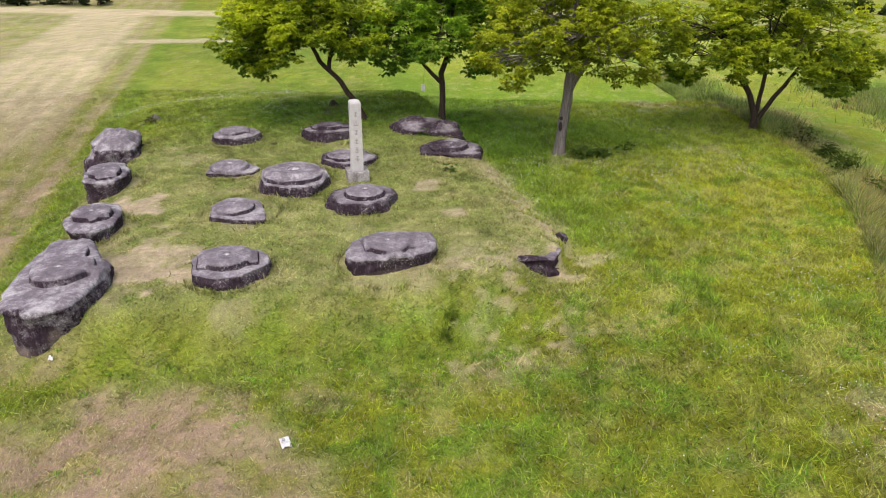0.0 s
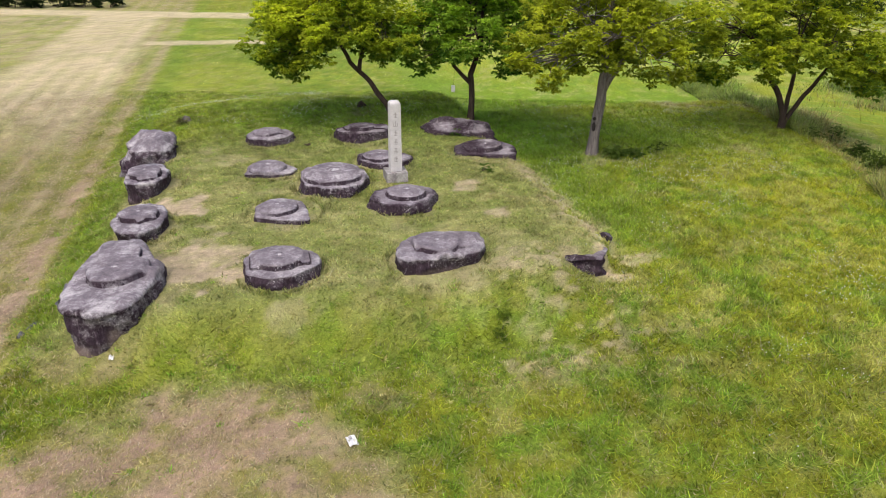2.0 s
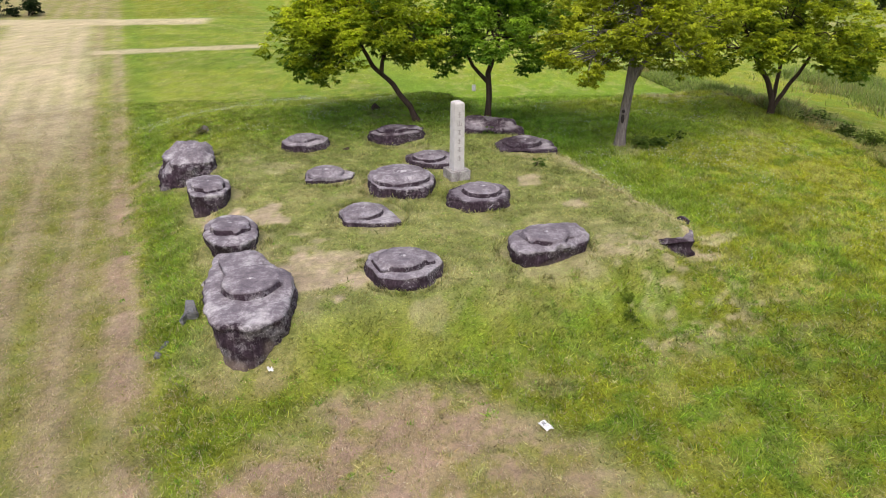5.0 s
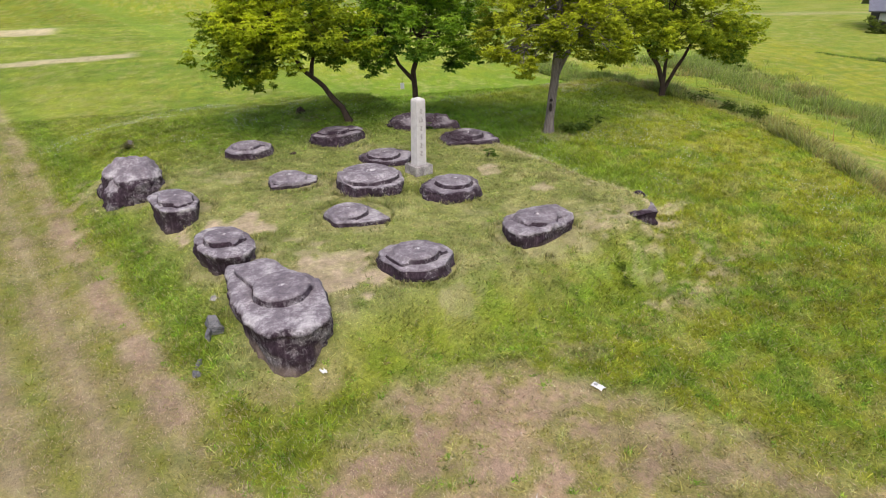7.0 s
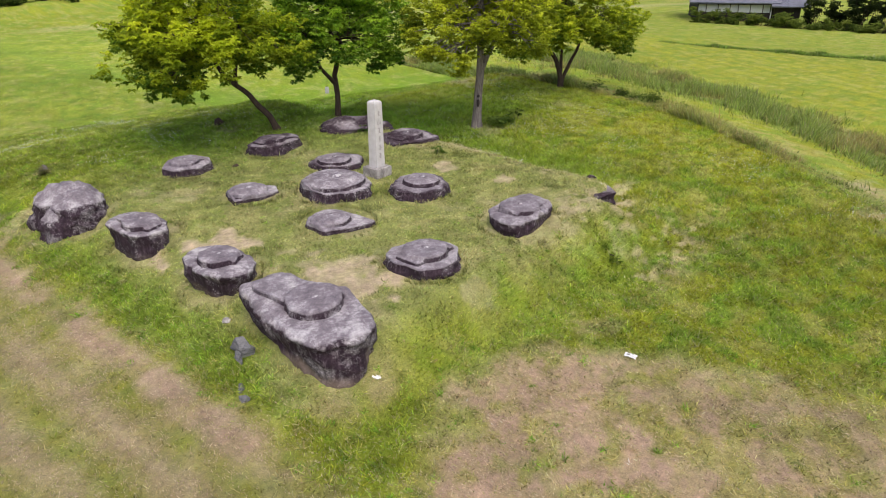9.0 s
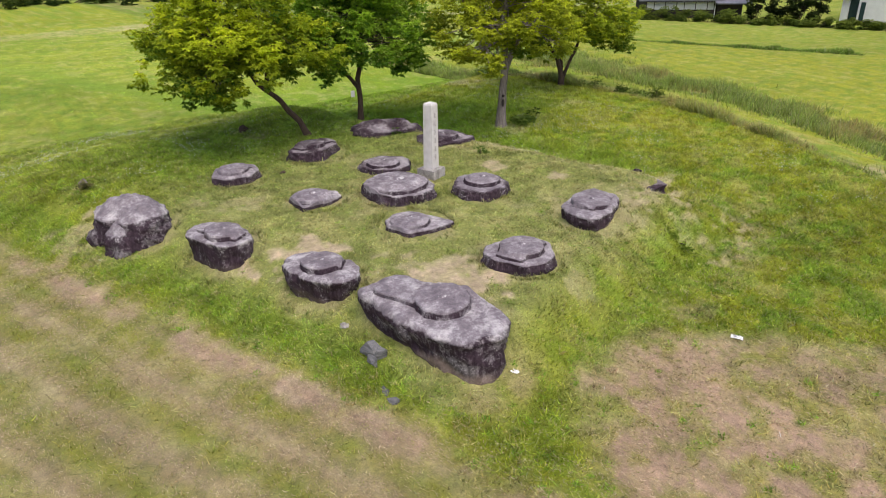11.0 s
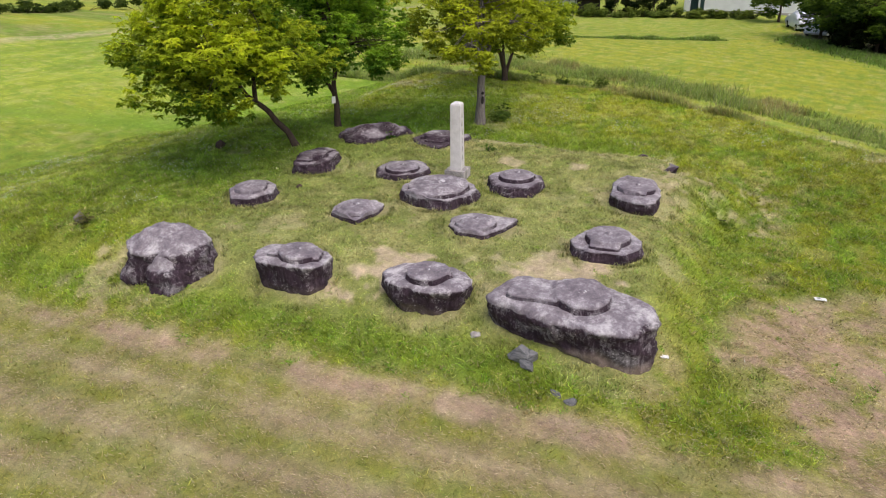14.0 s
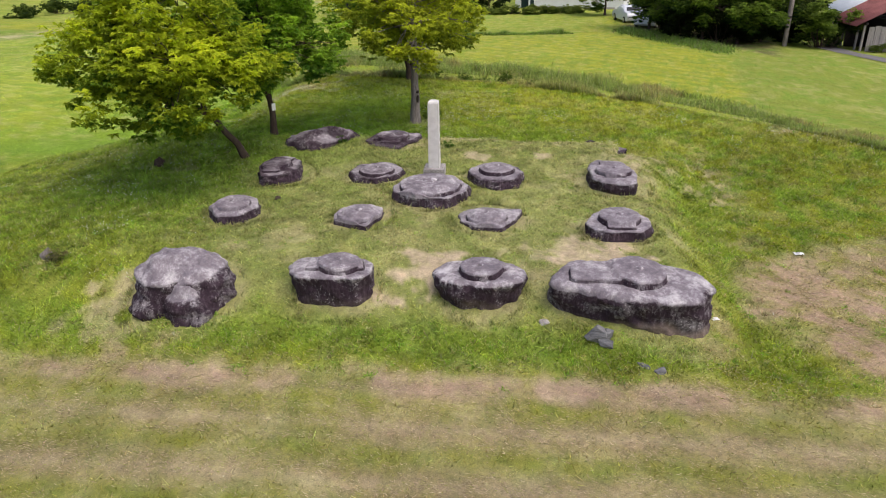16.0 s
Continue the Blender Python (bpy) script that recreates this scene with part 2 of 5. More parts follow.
def outward(u, v):
    c, s = math.cos(YAW), math.sin(YAW)
    return CX + u * c - v * s, CY + u * s + v * c


def bank_top(y):
    return np.interp(y, [-30, 0, 5.4, 7.3, 8.5, 10.4, 12, 15, 18.4, 22, 30, 60], [-10, 2.6, 5.0, 5.8, 6.4, 7.3, 8.1, 9.15, 9.8, 9.7, 9.3, 8])


def bank_foot(y):
    return np.interp(y, [-30, 0, 4.1, 5.9, 8.8, 12.5, 16.9, 21.5, 30, 60], [-16, 6, 10, 11.4, 13.9, 16.4, 18.7, 20, 22, 27])


def height(x, y):
    x, y = np.asarray(x, float), np.asarray(y, float)
    u, v = local(x, y)
    wob = (fbm(x, y, 1.6, 3, 11) - 0.5)
    raised = 0.70 * ss(0.3, 7.5, u) * (1 - ss(6.2, 8.6, v + wob))
    field = raised + 0.22 * ss(5, 12, v) * (1 - ss(3, 8, u))
    top = 0.79 + 0.09 * np.exp(-((u - 0.2) ** 2 + (v + 0.2) ** 2) / 5.0) + 0.15 * ss(1.2, 3.4, u) + 0.012 * v
    back = 1 - ss(8.0, 13.5, v + 0.12 * np.abs(u) + wob)
    edge_front = ss(-6.35, -4.75, v + 0.5 * wob + 0.35 * ss(1.0, 2.5, u) + 0.25 * ss(2.8, 4.0, u) - 0.35 * ss(3.0, 4.6, -u))
    edge_left = np.interp(u + 0.5 * wob, [-7.0, -6.4, -5.7, -5.05, -4.68, -4.3, -3.95, -3.3], [0, 0.06, 0.15, 0.40, 0.52, 0.68, 0.88, 1])
    edge_right = 1 - ss(4.4, 5.4, u + 0.5 * wob)
    corner = 1 - ss(8.0, 9.6, np.hypot(np.minimum(u, 9), np.minimum(v, 0)) + 0.5 * wob)
    m = back * edge_front * edge_left * np.minimum(corner, 1) * edge_right
    # towards the trees the platform runs into the raised lawn without a step
    z = field + np.maximum(top - field, 0) * m
    # the broken corner and a small hollow in the front slope
    face = np.interp(x, [1.0, 1.95, 2.2, 2.45], [11.72, 11.62, 11.92, 12.5])
    cut = ss(1.0, 1.95, x) * (1 - ss(2.5, 3.3, x)) * (1 - ss(0.08, 0.22, y - face)) * ss(10.0, 11.4, y)
    z = z - cut * np.maximum(z - 0.42, 0)
    z = z - 0.20 * np.exp(-(((x - 0.56) / 0.36) ** 2 + ((y - 10.1) / 0.55) ** 2) ** 2)
    z = z - 0.13 * np.exp(-(((x + 6.75) / 0.75) ** 2 + ((y - 9.5) / 0.85) ** 2))
    xt, xf = bank_top(y), bank_foot(y)
    w = (x - xt) / np.maximum(xf - xt, 1.0)
    low = -0.5 - 0.03 * np.maximum(x - xf, 0) - 0.012 * np.maximum(y - 20, 0) * ss(10, 40, x)
    lip = 0.25 * ss(0, 0.10, w) + 0.75 * ss(0.02, 1.0, w)
    z = z + (low - z) * np.where(w > 0, lip, 0)
    z = z + 0.10 * (fbm(x, y, 3.0, 3, 5) - 0.5) * ss(2, 12, np.abs(u) + np.abs(v)) + 0.035 * (fbm(x, y, 0.5, 3, 7) - 0.5)
    return z


def h1(x, y):
    return float(height(np.array([x]), np.array([y]))[0])


SPOTS = ((-5.35, 11.15, 0.80, 1.0), (-5.0, 11.7, 0.5, 0.8), (-6.7, 14.0, 0.75, 1.0), (-5.6, 12.3, 0.5, 0.5), (-3.4, 9.9, 0.35, 0.4), (-0.35, 10.75, 0.26, 0.5), (1.5, 9.3, 0.18, 0.7), (0.62, 9.95, 0.16, 0.35), (2.45, 11.6, 0.55, 0.9), (2.75, 12.3, 0.45, 0.9),
         (0.75, 8.9, 0.14, 0.7), (-0.4, 15.1, 0.3, 0.8), (0.2, 13.6, 0.3, 0.7), (2.2, 13.4, 0.35, 0.8), (1.6, 15.0, 0.35, 0.7),
         (1.2, 16.6, 0.4, 0.6), (3.2, 17.9, 0.6, 0.5), (7.2, 25.4, 1.3, 0.9), (10.2, 24.6, 1.0, 0.7), (7.4, 19.0, 0.6, 0.5), (-9.6, 18.7, 0.9, 0.7),
         (-8.8, 19.0, 0.5, 0.6), (-3.4, 22.1, 0.5, 0.6), (-6.3, 17.0, 0.5, 0.3), (-1.9, 8.6, 0.5, 0.4), (8.6, 9.2, 1.0, 0.5), (5.7, 7.2, 0.7, 0.5))


# where the foundation stones lie, for the worn ring of dead grass round each
FEET = ((-6.0, 11.2, 0.95), (-6.3, 9.7, 1.0), (-3.73, 11.0, 0.72), (-1.0, 11.5, 0.85), (-4.2, 13.6, 0.75), (-6.93, 12.83, 0.68), (-7.72, 15.3, 0.72), (-5.05, 16.15, 0.62), (-3.41, 15.26, 0.86),
        (-1.75, 14.3, 0.72), (-2.45, 17.05, 0.75), (-8.70, 17.85, 0.95), (-5.7, 18.85, 0.66), (-3.15, 19.4, 0.85), (0.14, 17.75, 0.8))


def cover(x, y):
    """What grows where: shares of bare soil, pale cut hay, deep green clover and straw-yellow grass."""
    x, y = np.asarray(x, float), np.asarray(y, float)
    u, v = local(x, y)
    n1, n2, n3 = fbm(x, y, 1.3, 4, 21), fbm(x, y, 0.35, 3, 31), fbm(x, y, 4.5, 3, 41)
    rag = (n1 - 0.5) * 1.4 + (n2 - 0.5) * 0.9
    # the worn brown ground in front of the platform
    a = -5.75 + 0.75 * (y - 8.2)
    right_edge = np.interp(y, [-5, 3, 4.6, 6.3, 7.6, 8.8], [2.5, 1.4, 0.4, -1.1, -2.3, -3.6])
    soil = ss(-0.25, 0.35, x - a + 0.4 * rag) * ss(-0.5, 0.9, right_edge - x + 1.1 * rag) * ss(-0.1, 0.35, 8.75 - y + 0.25 * rag)
    soil = soil * (0.36 + 0.64 * ss(0.40, 0.62, n1 * 0.35 + n2 * 0.65))
    # mown strips along the west foot
    strip = ss(5.5, 6.2, -u + 0.5 * rag)
    bands = 0.5 + 0.5 * np.sin((u + 0.25 * (n1 - 0.5)) * 2 * math.pi / 1.05)
    bands2 = 0.5 + 0.5 * np.sin((u + 0.1 * n1) * 2 * math.pi / 0.37 + 1.0)
    first = np.exp(-((u + 6.1 + 0.6 * (n1 - 0.5)) / 0.5) ** 2) * ss(-9, -5, v) * (1 - ss(3, 8, v))
    soil = np.maximum(soil, strip * (0.14 + 0.56 * bands * (0.35 + 0.65 * ss(0.30, 0.55, n1)) + 0.45 * first * ss(0.42, 0.62, n1 * 0.5 + n2 * 0.5)))
    hay = strip * (0.02 + 0.24 * bands * bands2 + 0.16 * ss(0.5, 0.75, n2))
    edge = -12.4 - 0.288 * (y - 21.4)
    across = x - edge + 0.35 * rag
    tracks = 0.5 + 0.5 * np.sin((x - edge + 0.2 * n1) * 2 * math.pi / 0.82)
    far_hay = ss(-0.25, 0.25, -across) * ss(-5.9, -4.3, across) * ss(17, 25, y) * (1 - ss(53, 55, y))
    hay = np.maximum(hay, far_hay * (0.74 + 0.36 * tracks) * (0.80 + 0.5 * (n1 - 0.5)))
    hay = np.maximum(hay, 0.24 * ss(4.5, 6.0, -across) * ss(14, 24, y) * ss(0.3, 0.6, n1))
    # two pale farm lanes beyond
    lane = ss(-0.85, -0.60, -np.abs(y - 40.35 - 0.165 * (x + 17.5)) + 0.10 * rag) * ss(-18.4, -17.4, x) * (1 - ss(-9.6, -8.4, x))
    lane2 = ss(-2.0, -1.5, -np.abs(y - 54.3 + 0.03 * (x + 20)) + 0.3 * rag) * (1 - ss(-14.6, -13.4, x))
    hay = np.maximum(hay, np.maximum(0.80 * lane, 0.85 * lane2))
    for sx, sy, r, k in SPOTS:
        d = np.hypot(x - sx, y - sy) / r
        soil = np.maximum(soil, k * (1 - ss(0.55, 1.0, d - 0.9 * rag - 2.2 * (n2 - 0.5))))
    for sx, sy, r in FEET:
        d = np.hypot(x - sx, y - sy) - r
        soil = np.maximum(soil, 0.42 * np.exp(-(np.maximum(d - 0.04, 0) / 0.13) ** 2) * ss(0.30, 0.62, n1 * 0.5 + n2 * 0.5))
    ragged = ss(-0.6, 0.4, x) * (1 - ss(2.4, 3.6, x)) * ss(8.2, 9.2, y) * (1 - ss(11.8, 12.8, y))
    soil = np.maximum(soil, 0.65 * ragged * ss(0.535, 0.60, 0.20 * n1 + 0.20 * n2 + 0.60 * fbm(x, y, 0.22, 3, 33)))
    # the trodden lip of the platform
    lip = np.exp(-((u - 4.7 - 1.3 * (n1 - 0.5) - 0.5 * (n2 - 0.5)) / 0.34) ** 2) * ss(0.12, 0.32, n3) * ss(-5.5, -4.5, v) * (1 - ss(1.5, 3, v))
    soil = np.maximum(soil, 1.0 * lip * ss(0.33, 0.48, 0.5 * n2 + 0.5 * fbm(x, y, 0.17, 2, 37)))
    on_top = ss(-6.0, -4.6, v) * ss(-5.6, -4.0, u) * (1 - ss(4.2, 4.9, u)) * (1 - ss(3.2, 6.5, v))
    soil = np.maximum(soil, on_top * 0.34 * ss(0.54, 0.74, n1 * 0.65 + n2 * 0.35))
    # lush clover under the trees and along the foot of the bank
    lush = 0.8 * np.exp(-(((x + 4.2) / 4.6) ** 2 + ((y - 22.0) / 2.8) ** 2)) + 0.7 * np.exp(-(((x - 4.5) / 5.5) ** 2 + ((y - 20.5) / 2.6) ** 2))
    lush = lush + 0.36 * np.exp(-((v + 6.3) / 0.6) ** 2) * ss(-6.5, -5, u) * (1 - ss(2, 4, u)) + 0.5 * np.exp(-((u + 5.2) / 0.5) ** 2) * ss(-6, -4, v)
    lush = lush + 0.55 * ss(4.6, 5.2, u) * (1 - ss(5.5, 8, u)) * ss(-5, -3, v)
    lush = np.clip(lush * (0.55 + 0.9 * n1), 0, 1)
    lush = np.maximum(lush, 0.62 * ss(0.50, 0.62, n1 * 0.30 + n2 * 0.70) * ss(-3.5, 1.0, u) * (1 - on_top))
    yellow = np.clip(0.25 + 0.55 * ss(4.5, 10, u) * ss(0.3, 0.62, n3) + 0.4 * (n3 - 0.4), 0, 1)
    soil = soil * (1 - 0.6 * lush) * (0.74 + 0.34 * ss(0.40, 0.56, fbm(x, y, 0.13, 3, 35)))
    return np.clip(soil, 0, 1), np.clip(hay, 0, 1), lush, yellow, on_top


C_GRASS = np.array((0.192, 0.228, 0.026))
C_TOP = np.array((0.236, 0.258, 0.090))
C_LUSH = np.array((0.146, 0.250, 0.030))
C_YELLOW = np.array((0.298, 0.314, 0.024))
C_SOIL = np.array((0.440, 0.308, 0.240))
C_HAY = np.array((0.575, 0.495, 0.325))
C_FIELD = np.array((0.290, 0.312, 0.034))
C_TALL = np.array((0.120, 0.175, 0.035))


def lay(base, add, w):
    return base + (add - base) * np.asarray(w)[..., None]


def albedo(x, y):
    soil, hay, lush, yellow, on_top = cover(x, y)
    u, v = local(x, y)
    n1, n2 = fbm(x, y, 2.2, 4, 51), fbm(x, y, 0.5, 3, 61)
    c = np.broadcast_to(C_GRASS, np.shape(x) + (3,)).copy()
    c = lay(c, C_TOP, 0.85 * on_top)
    c = lay(c, C_YELLOW, yellow * 0.75 * (1 - on_top))
    # the fields behind and to the east
    xt, xf = bank_top(y), bank_foot(y)
    w = (x - xt) / np.maximum(xf - xt, 1)
    p, q = x * 0.33 + y * 0.944, x * 0.944 - y * 0.33
    east = ss(0.95, 1.05, w)
    c = lay(c, C_FIELD, east * 0.9)
    streak = fbm(p * 0.10, q, 0.7, 3, 131)
    c = lay(c, C_TALL * 1.5, east * 0.12 * ss(0.48, 0.72, streak))
    c = lay(c, np.array((0.42, 0.40, 0.07)), 0.18 * east * ss(0.5, 0.75, fbm(x, y, 3.0, 3, 133)))
    c = lay(c, np.array((0.195, 0.245, 0.045)), 0.85 * east * ss(-0.5, 0.5, 8.55 + 0.05 * (x - 17) - y + 1.2 * (n1 - 0.5)))
    before = x - (34.0 + 1.15 * (y - 10.3))
    c = lay(c, C_LUSH * 0.9, 0.85 * np.exp(-((before + 1.5) / 1.9) ** 2) * ss(8.2, 9.6, y) * (1 - ss(18, 20, y)) * (0.6 + 0.8 * (n1 - 0.2)))
    c = lay(c, np.array((0.24, 0.29, 0.05)), 0.7 * ss(32, 37, x) * ss(19, 21, y))
    # soil below the grove, darkened with the trees' shade
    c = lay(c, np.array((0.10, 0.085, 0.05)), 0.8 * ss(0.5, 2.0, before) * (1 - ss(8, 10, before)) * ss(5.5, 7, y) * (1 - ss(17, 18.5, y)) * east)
    bank = ss(0.0, 0.05, w) * (1 - ss(0.95, 1.05, w))
    c = lay(c, C_TALL, 0.8 * bank * (1 - 0.8 * ss(0.22, 0.32, w) * (1 - ss(0.55, 0.65, w))))
    c = lay(c, np.array((0.33, 0.24, 0.13)), 0.3 * bank * ss(0.55, 0.7, n1 + 0.15 * np.sin(w * 9)))
    behind = ss(7.2, 8.8, v) * ss(2, 5, u) * (1 - ss(0, 0.1, w))
    c = lay(c, np.array((0.16, 0.27, 0.025)), 0.85 * behind * (1 - 0.85 * ss(27, 38, y)))
    c = lay(c, lay(np.broadcast_to(np.array((0.275, 0.330, 0.048)), c.shape), np.array((0.150, 0.230, 0.030)), 0.75 * ss(0.45, 0.68, fbm(x * 0.28 - y * 0.05, y, 1.6, 3, 137))), 0.8 * ss(8, 11.5, v) * (1 - ss(2, 6, u) * (1 - ss(30, 40, y))) * (1 - east) * (1 - ss(57, 58, y)))
    c = lay(c, C_HAY * 0.75, 0.55 * ss(57, 59, y) * (1 - ss(60.5, 62, y)) * ss(-8, 0, x) * n1 * 1.6)
    straw = ss(0.46, 0.66, fbm(x, y, 0.45, 4, 101)) * (0.25 + 0.75 * fbm(x, y, 1.6, 2, 103))
    c = lay(c, np.array((0.41, 0.370, 0.175)), straw * (0.45 + 0.12 * on_top) * (1 - 0.7 * lush))
    deep = ss(0.50, 0.68, fbm(x, y, 0.32, 3, 107))
    c = lay(c, C_LUSH, 0.34 * deep * (1 - 0.4 * on_top) * (1 - 0.75 * ss(3.4, 5.0, u)))
    c = lay(c, C_LUSH, lush)
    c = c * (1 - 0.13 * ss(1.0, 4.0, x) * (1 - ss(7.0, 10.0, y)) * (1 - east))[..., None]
    bare = lay(np.broadcast_to(C_SOIL * 0.9, c.shape).copy(), np.array((0.460, 0.370, 0.265)), ss(8.6, 9.4, y) * ss(-5.8, -5.0, u))
    c = c + (bare - c) * (soil * 0.92)[..., None]
    c = lay(c, C_HAY, hay)
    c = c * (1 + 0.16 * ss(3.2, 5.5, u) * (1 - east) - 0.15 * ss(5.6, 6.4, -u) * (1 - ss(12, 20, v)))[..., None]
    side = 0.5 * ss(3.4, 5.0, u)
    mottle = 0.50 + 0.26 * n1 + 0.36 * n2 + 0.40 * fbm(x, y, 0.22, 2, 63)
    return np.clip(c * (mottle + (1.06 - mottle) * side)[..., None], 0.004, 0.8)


# ---- the ground: one sheet to the horizon ----
def axis(lo, hi, step, far_lo, far_hi):
    pts = list(np.arange(lo, hi + 1e-6, step))
    d, p = step, lo
    while p > far_lo:
        d = min(d * 1.06, 0.42) if p > lo - 24 else d * 1.12
        p -= d
        pts.insert(0, p)
    d, p = step, hi
    while p < far_hi:
        d = min(d * 1.06, 0.42) if p < hi + 34 else d * 1.12
        p += d
        pts.append(p)
    return np.array(pts)


gx, gy = axis(-16, 12, 0.10, -700, 700), axis(2.5, 27, 0.10, -500, 900)
GX, GY = np.meshgrid(gx, gy)
gz = height(GX, GY)
nv, nu = GX.shape
idx = np.arange(nv * nu).reshape(nv, nu)
quads = np.stack([idx[:-1, :-1], idx[:-1, 1:], idx[1:, 1:], idx[1:, :-1]], -1).reshape(-1, 4)
me = tri_mesh("ground", np.stack([GX, GY, gz], -1).reshape(-1, 3), quads, True)
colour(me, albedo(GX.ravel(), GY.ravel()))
far_w = (GX - bank_top(GY)) / np.maximum(bank_foot(GY) - bank_top(GY), 1)
value(me, (0.32 * ss(1.0, 1.12, far_w) * (1 - ss(33, 38, GX)) * ss(8.2, 9.4, GY - 0.05 * (GX - 17)) * (1 - ss(30, 36, GY))).ravel(), "mown")
me.materials.append(MAT_GROUND)
ground = tagged(new("ground", me), "mown lawn with worn brown soil, cut hay strips and green fields", "ground", kind="structure")


# ---- grass ----
def blades(name, x, y, tall, wide, label, rng, tilt=0.5, tone=None, lift=1.0, category="grass", vary=1.0):
    """One bent blade of two triangles or one, at each place, of the colour of what grows there."""
    n = len(x)
    z = height(x, y) - 0.01
    a = rng.uniform(0, 2 * math.pi, n)
    lean = rng.normal(0, tilt, (n, 2)) * tall[:, None]
    wx, wy = np.cos(a) * wide, np.sin(a) * wide
    p0 = np.stack([x - wx, y - wy, z], -1)
    p1 = np.stack([x + wx, y + wy, z], -1)
    p2 = np.stack([x + lean[:, 0], y + lean[:, 1], z + tall * rng.uniform(0.45, 1.1, n)], -1)
    verts = np.stack([p0, p1, p2], 1).reshape(-1, 3)
    tris = np.arange(3 * n).reshape(n, 3)
    me = tri_mesh(name, verts, tris)
    c = albedo(x, y) if tone is None else tone
    low = 0.30 * ss(5.2, 6.2, -local(x, y)[0])
    c = c * (0.68 + low + (0.68 - 2 * low) * ss(0.30, 0.70, 0.6 * fbm(x, y, 0.22, 2, 111) + 0.4 * fbm(x, y, 0.07, 1, 117)))[:, None]
    c = c * np.exp(rng.normal(0.08, 0.30 * vary, (n, 1))) * lift
    straw = rng.uniform(0, 1, n) < 0.10 * vary
    c[straw] = c[straw] * 0.35 + np.array((0.44, 0.39, 0.24)) * 0.65
    c[:, 0] *= rng.uniform(0.85, 1.15, n)
    c = np.clip(c, 0.004, 0.85)
    # shade at the root and light at the tip, painted into each blade
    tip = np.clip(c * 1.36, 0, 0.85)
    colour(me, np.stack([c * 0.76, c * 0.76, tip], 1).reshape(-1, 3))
    me.materials.append(MAT_BLADE)
    return tagged(new(name, me), label, category, kind="stuff")


rng = np.random.default_rng(4)


def lawn_grass():
    n = 1050000
    x, y = rng.uniform(-17, 12, n), rng.uniform(2.6, 28, n)
    u, v = local(x, y)
    soil, hay, lush, yellow, on_top = cover(x, y)
    w = x - bank_top(y)
    keep = rng.uniform(0, 1, n) > 0.75 * np.clip(soil + 0.6 * hay, 0, 1)
    keep &= (w < 0.3) & (rng.uniform(0, 1, n) > 0.65 * ss(5.6, 6.6, -u)) & (rng.uniform(0, 1, n) > 0.5 * soil)
    x, y, on_top, lush, soil, u, hay = x[keep], y[keep], on_top[keep], lush[keep], soil[keep], u[keep], hay[keep]
    tall = 0.065 + 0.03 * ss(2, 6, u) - 0.02 * on_top + 0.035 * lush - 0.035 * soil - 0.02 * hay
    tall = np.maximum(tall, 0.02) * rng.uniform(0.6, 1.4, len(x)) * (0.5 + 1.0 * fbm(x, y, 0.35, 2, 113))
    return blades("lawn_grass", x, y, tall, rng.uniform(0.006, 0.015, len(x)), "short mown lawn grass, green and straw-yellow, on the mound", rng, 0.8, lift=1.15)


def field_grass():
    n = 120000
    x, y = rng.uniform(-32, 48, n), rng.uniform(2, 62, n)
    near = (x > -17) & (x < bank_top(y) + 0.3) & (y < 28)
    soil, hay, lush, yellow, on_top = cover(x, y)
    keep = ~near & (hay < 0.25) & (x < bank_foot(y) - 0.5)
    x, y = x[keep], y[keep]
    tall = rng.uniform(0.03, 0.07, len(x))
    return blades("field_grass", x, y, tall, rng.uniform(0.010, 0.022, len(x)), "yellow-green grass of the surrounding fields", rng, 1.6, lift=1.25, vary=0.3)


def bank_grass():
    n = 210000
    y = rng.uniform(3, 34, n)
    w = np.where(rng.uniform(0, 1, n) < 0.5, np.abs(rng.normal(0.05, 0.07, n)), rng.normal(0.80, 0.11, n))
    x = bank_top(y) + w * (bank_foot(y) - bank_top(y))
    clump = fbm(x, y, 1.2, 3, 71)
    keep = rng.uniform(0, 1, n) < ss(0.32, 0.55, clump) + 0.18 + 0.4 * (w < 0.3)
    x, y, w, clump = x[keep], y[keep], w[keep], clump[keep]
    tall = (0.14 + 0.36 * ss(0.36, 0.66, clump)) * rng.uniform(0.6, 1.3, len(x)) * np.where(w < 0.3, 0.9, 1.0) * (0.5 + 0.5 * ss(9, 15, y))
    tone = lay(np.broadcast_to(np.array((0.215, 0.285, 0.062)), (len(x), 3)).copy(), np.array((0.42, 0.25, 0.13)), 0.75 * ss(0.52, 0.68, fbm(x, y, 2.4, 3, 81)) * rng.uniform(0, 1, len(x)))
    tone = lay(tone, np.array((0.34, 0.33, 0.20)), 0.5 * (rng.uniform(0, 1, len(x)) < 0.12))
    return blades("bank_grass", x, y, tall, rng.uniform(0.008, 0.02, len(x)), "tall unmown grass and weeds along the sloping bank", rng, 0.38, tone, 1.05)


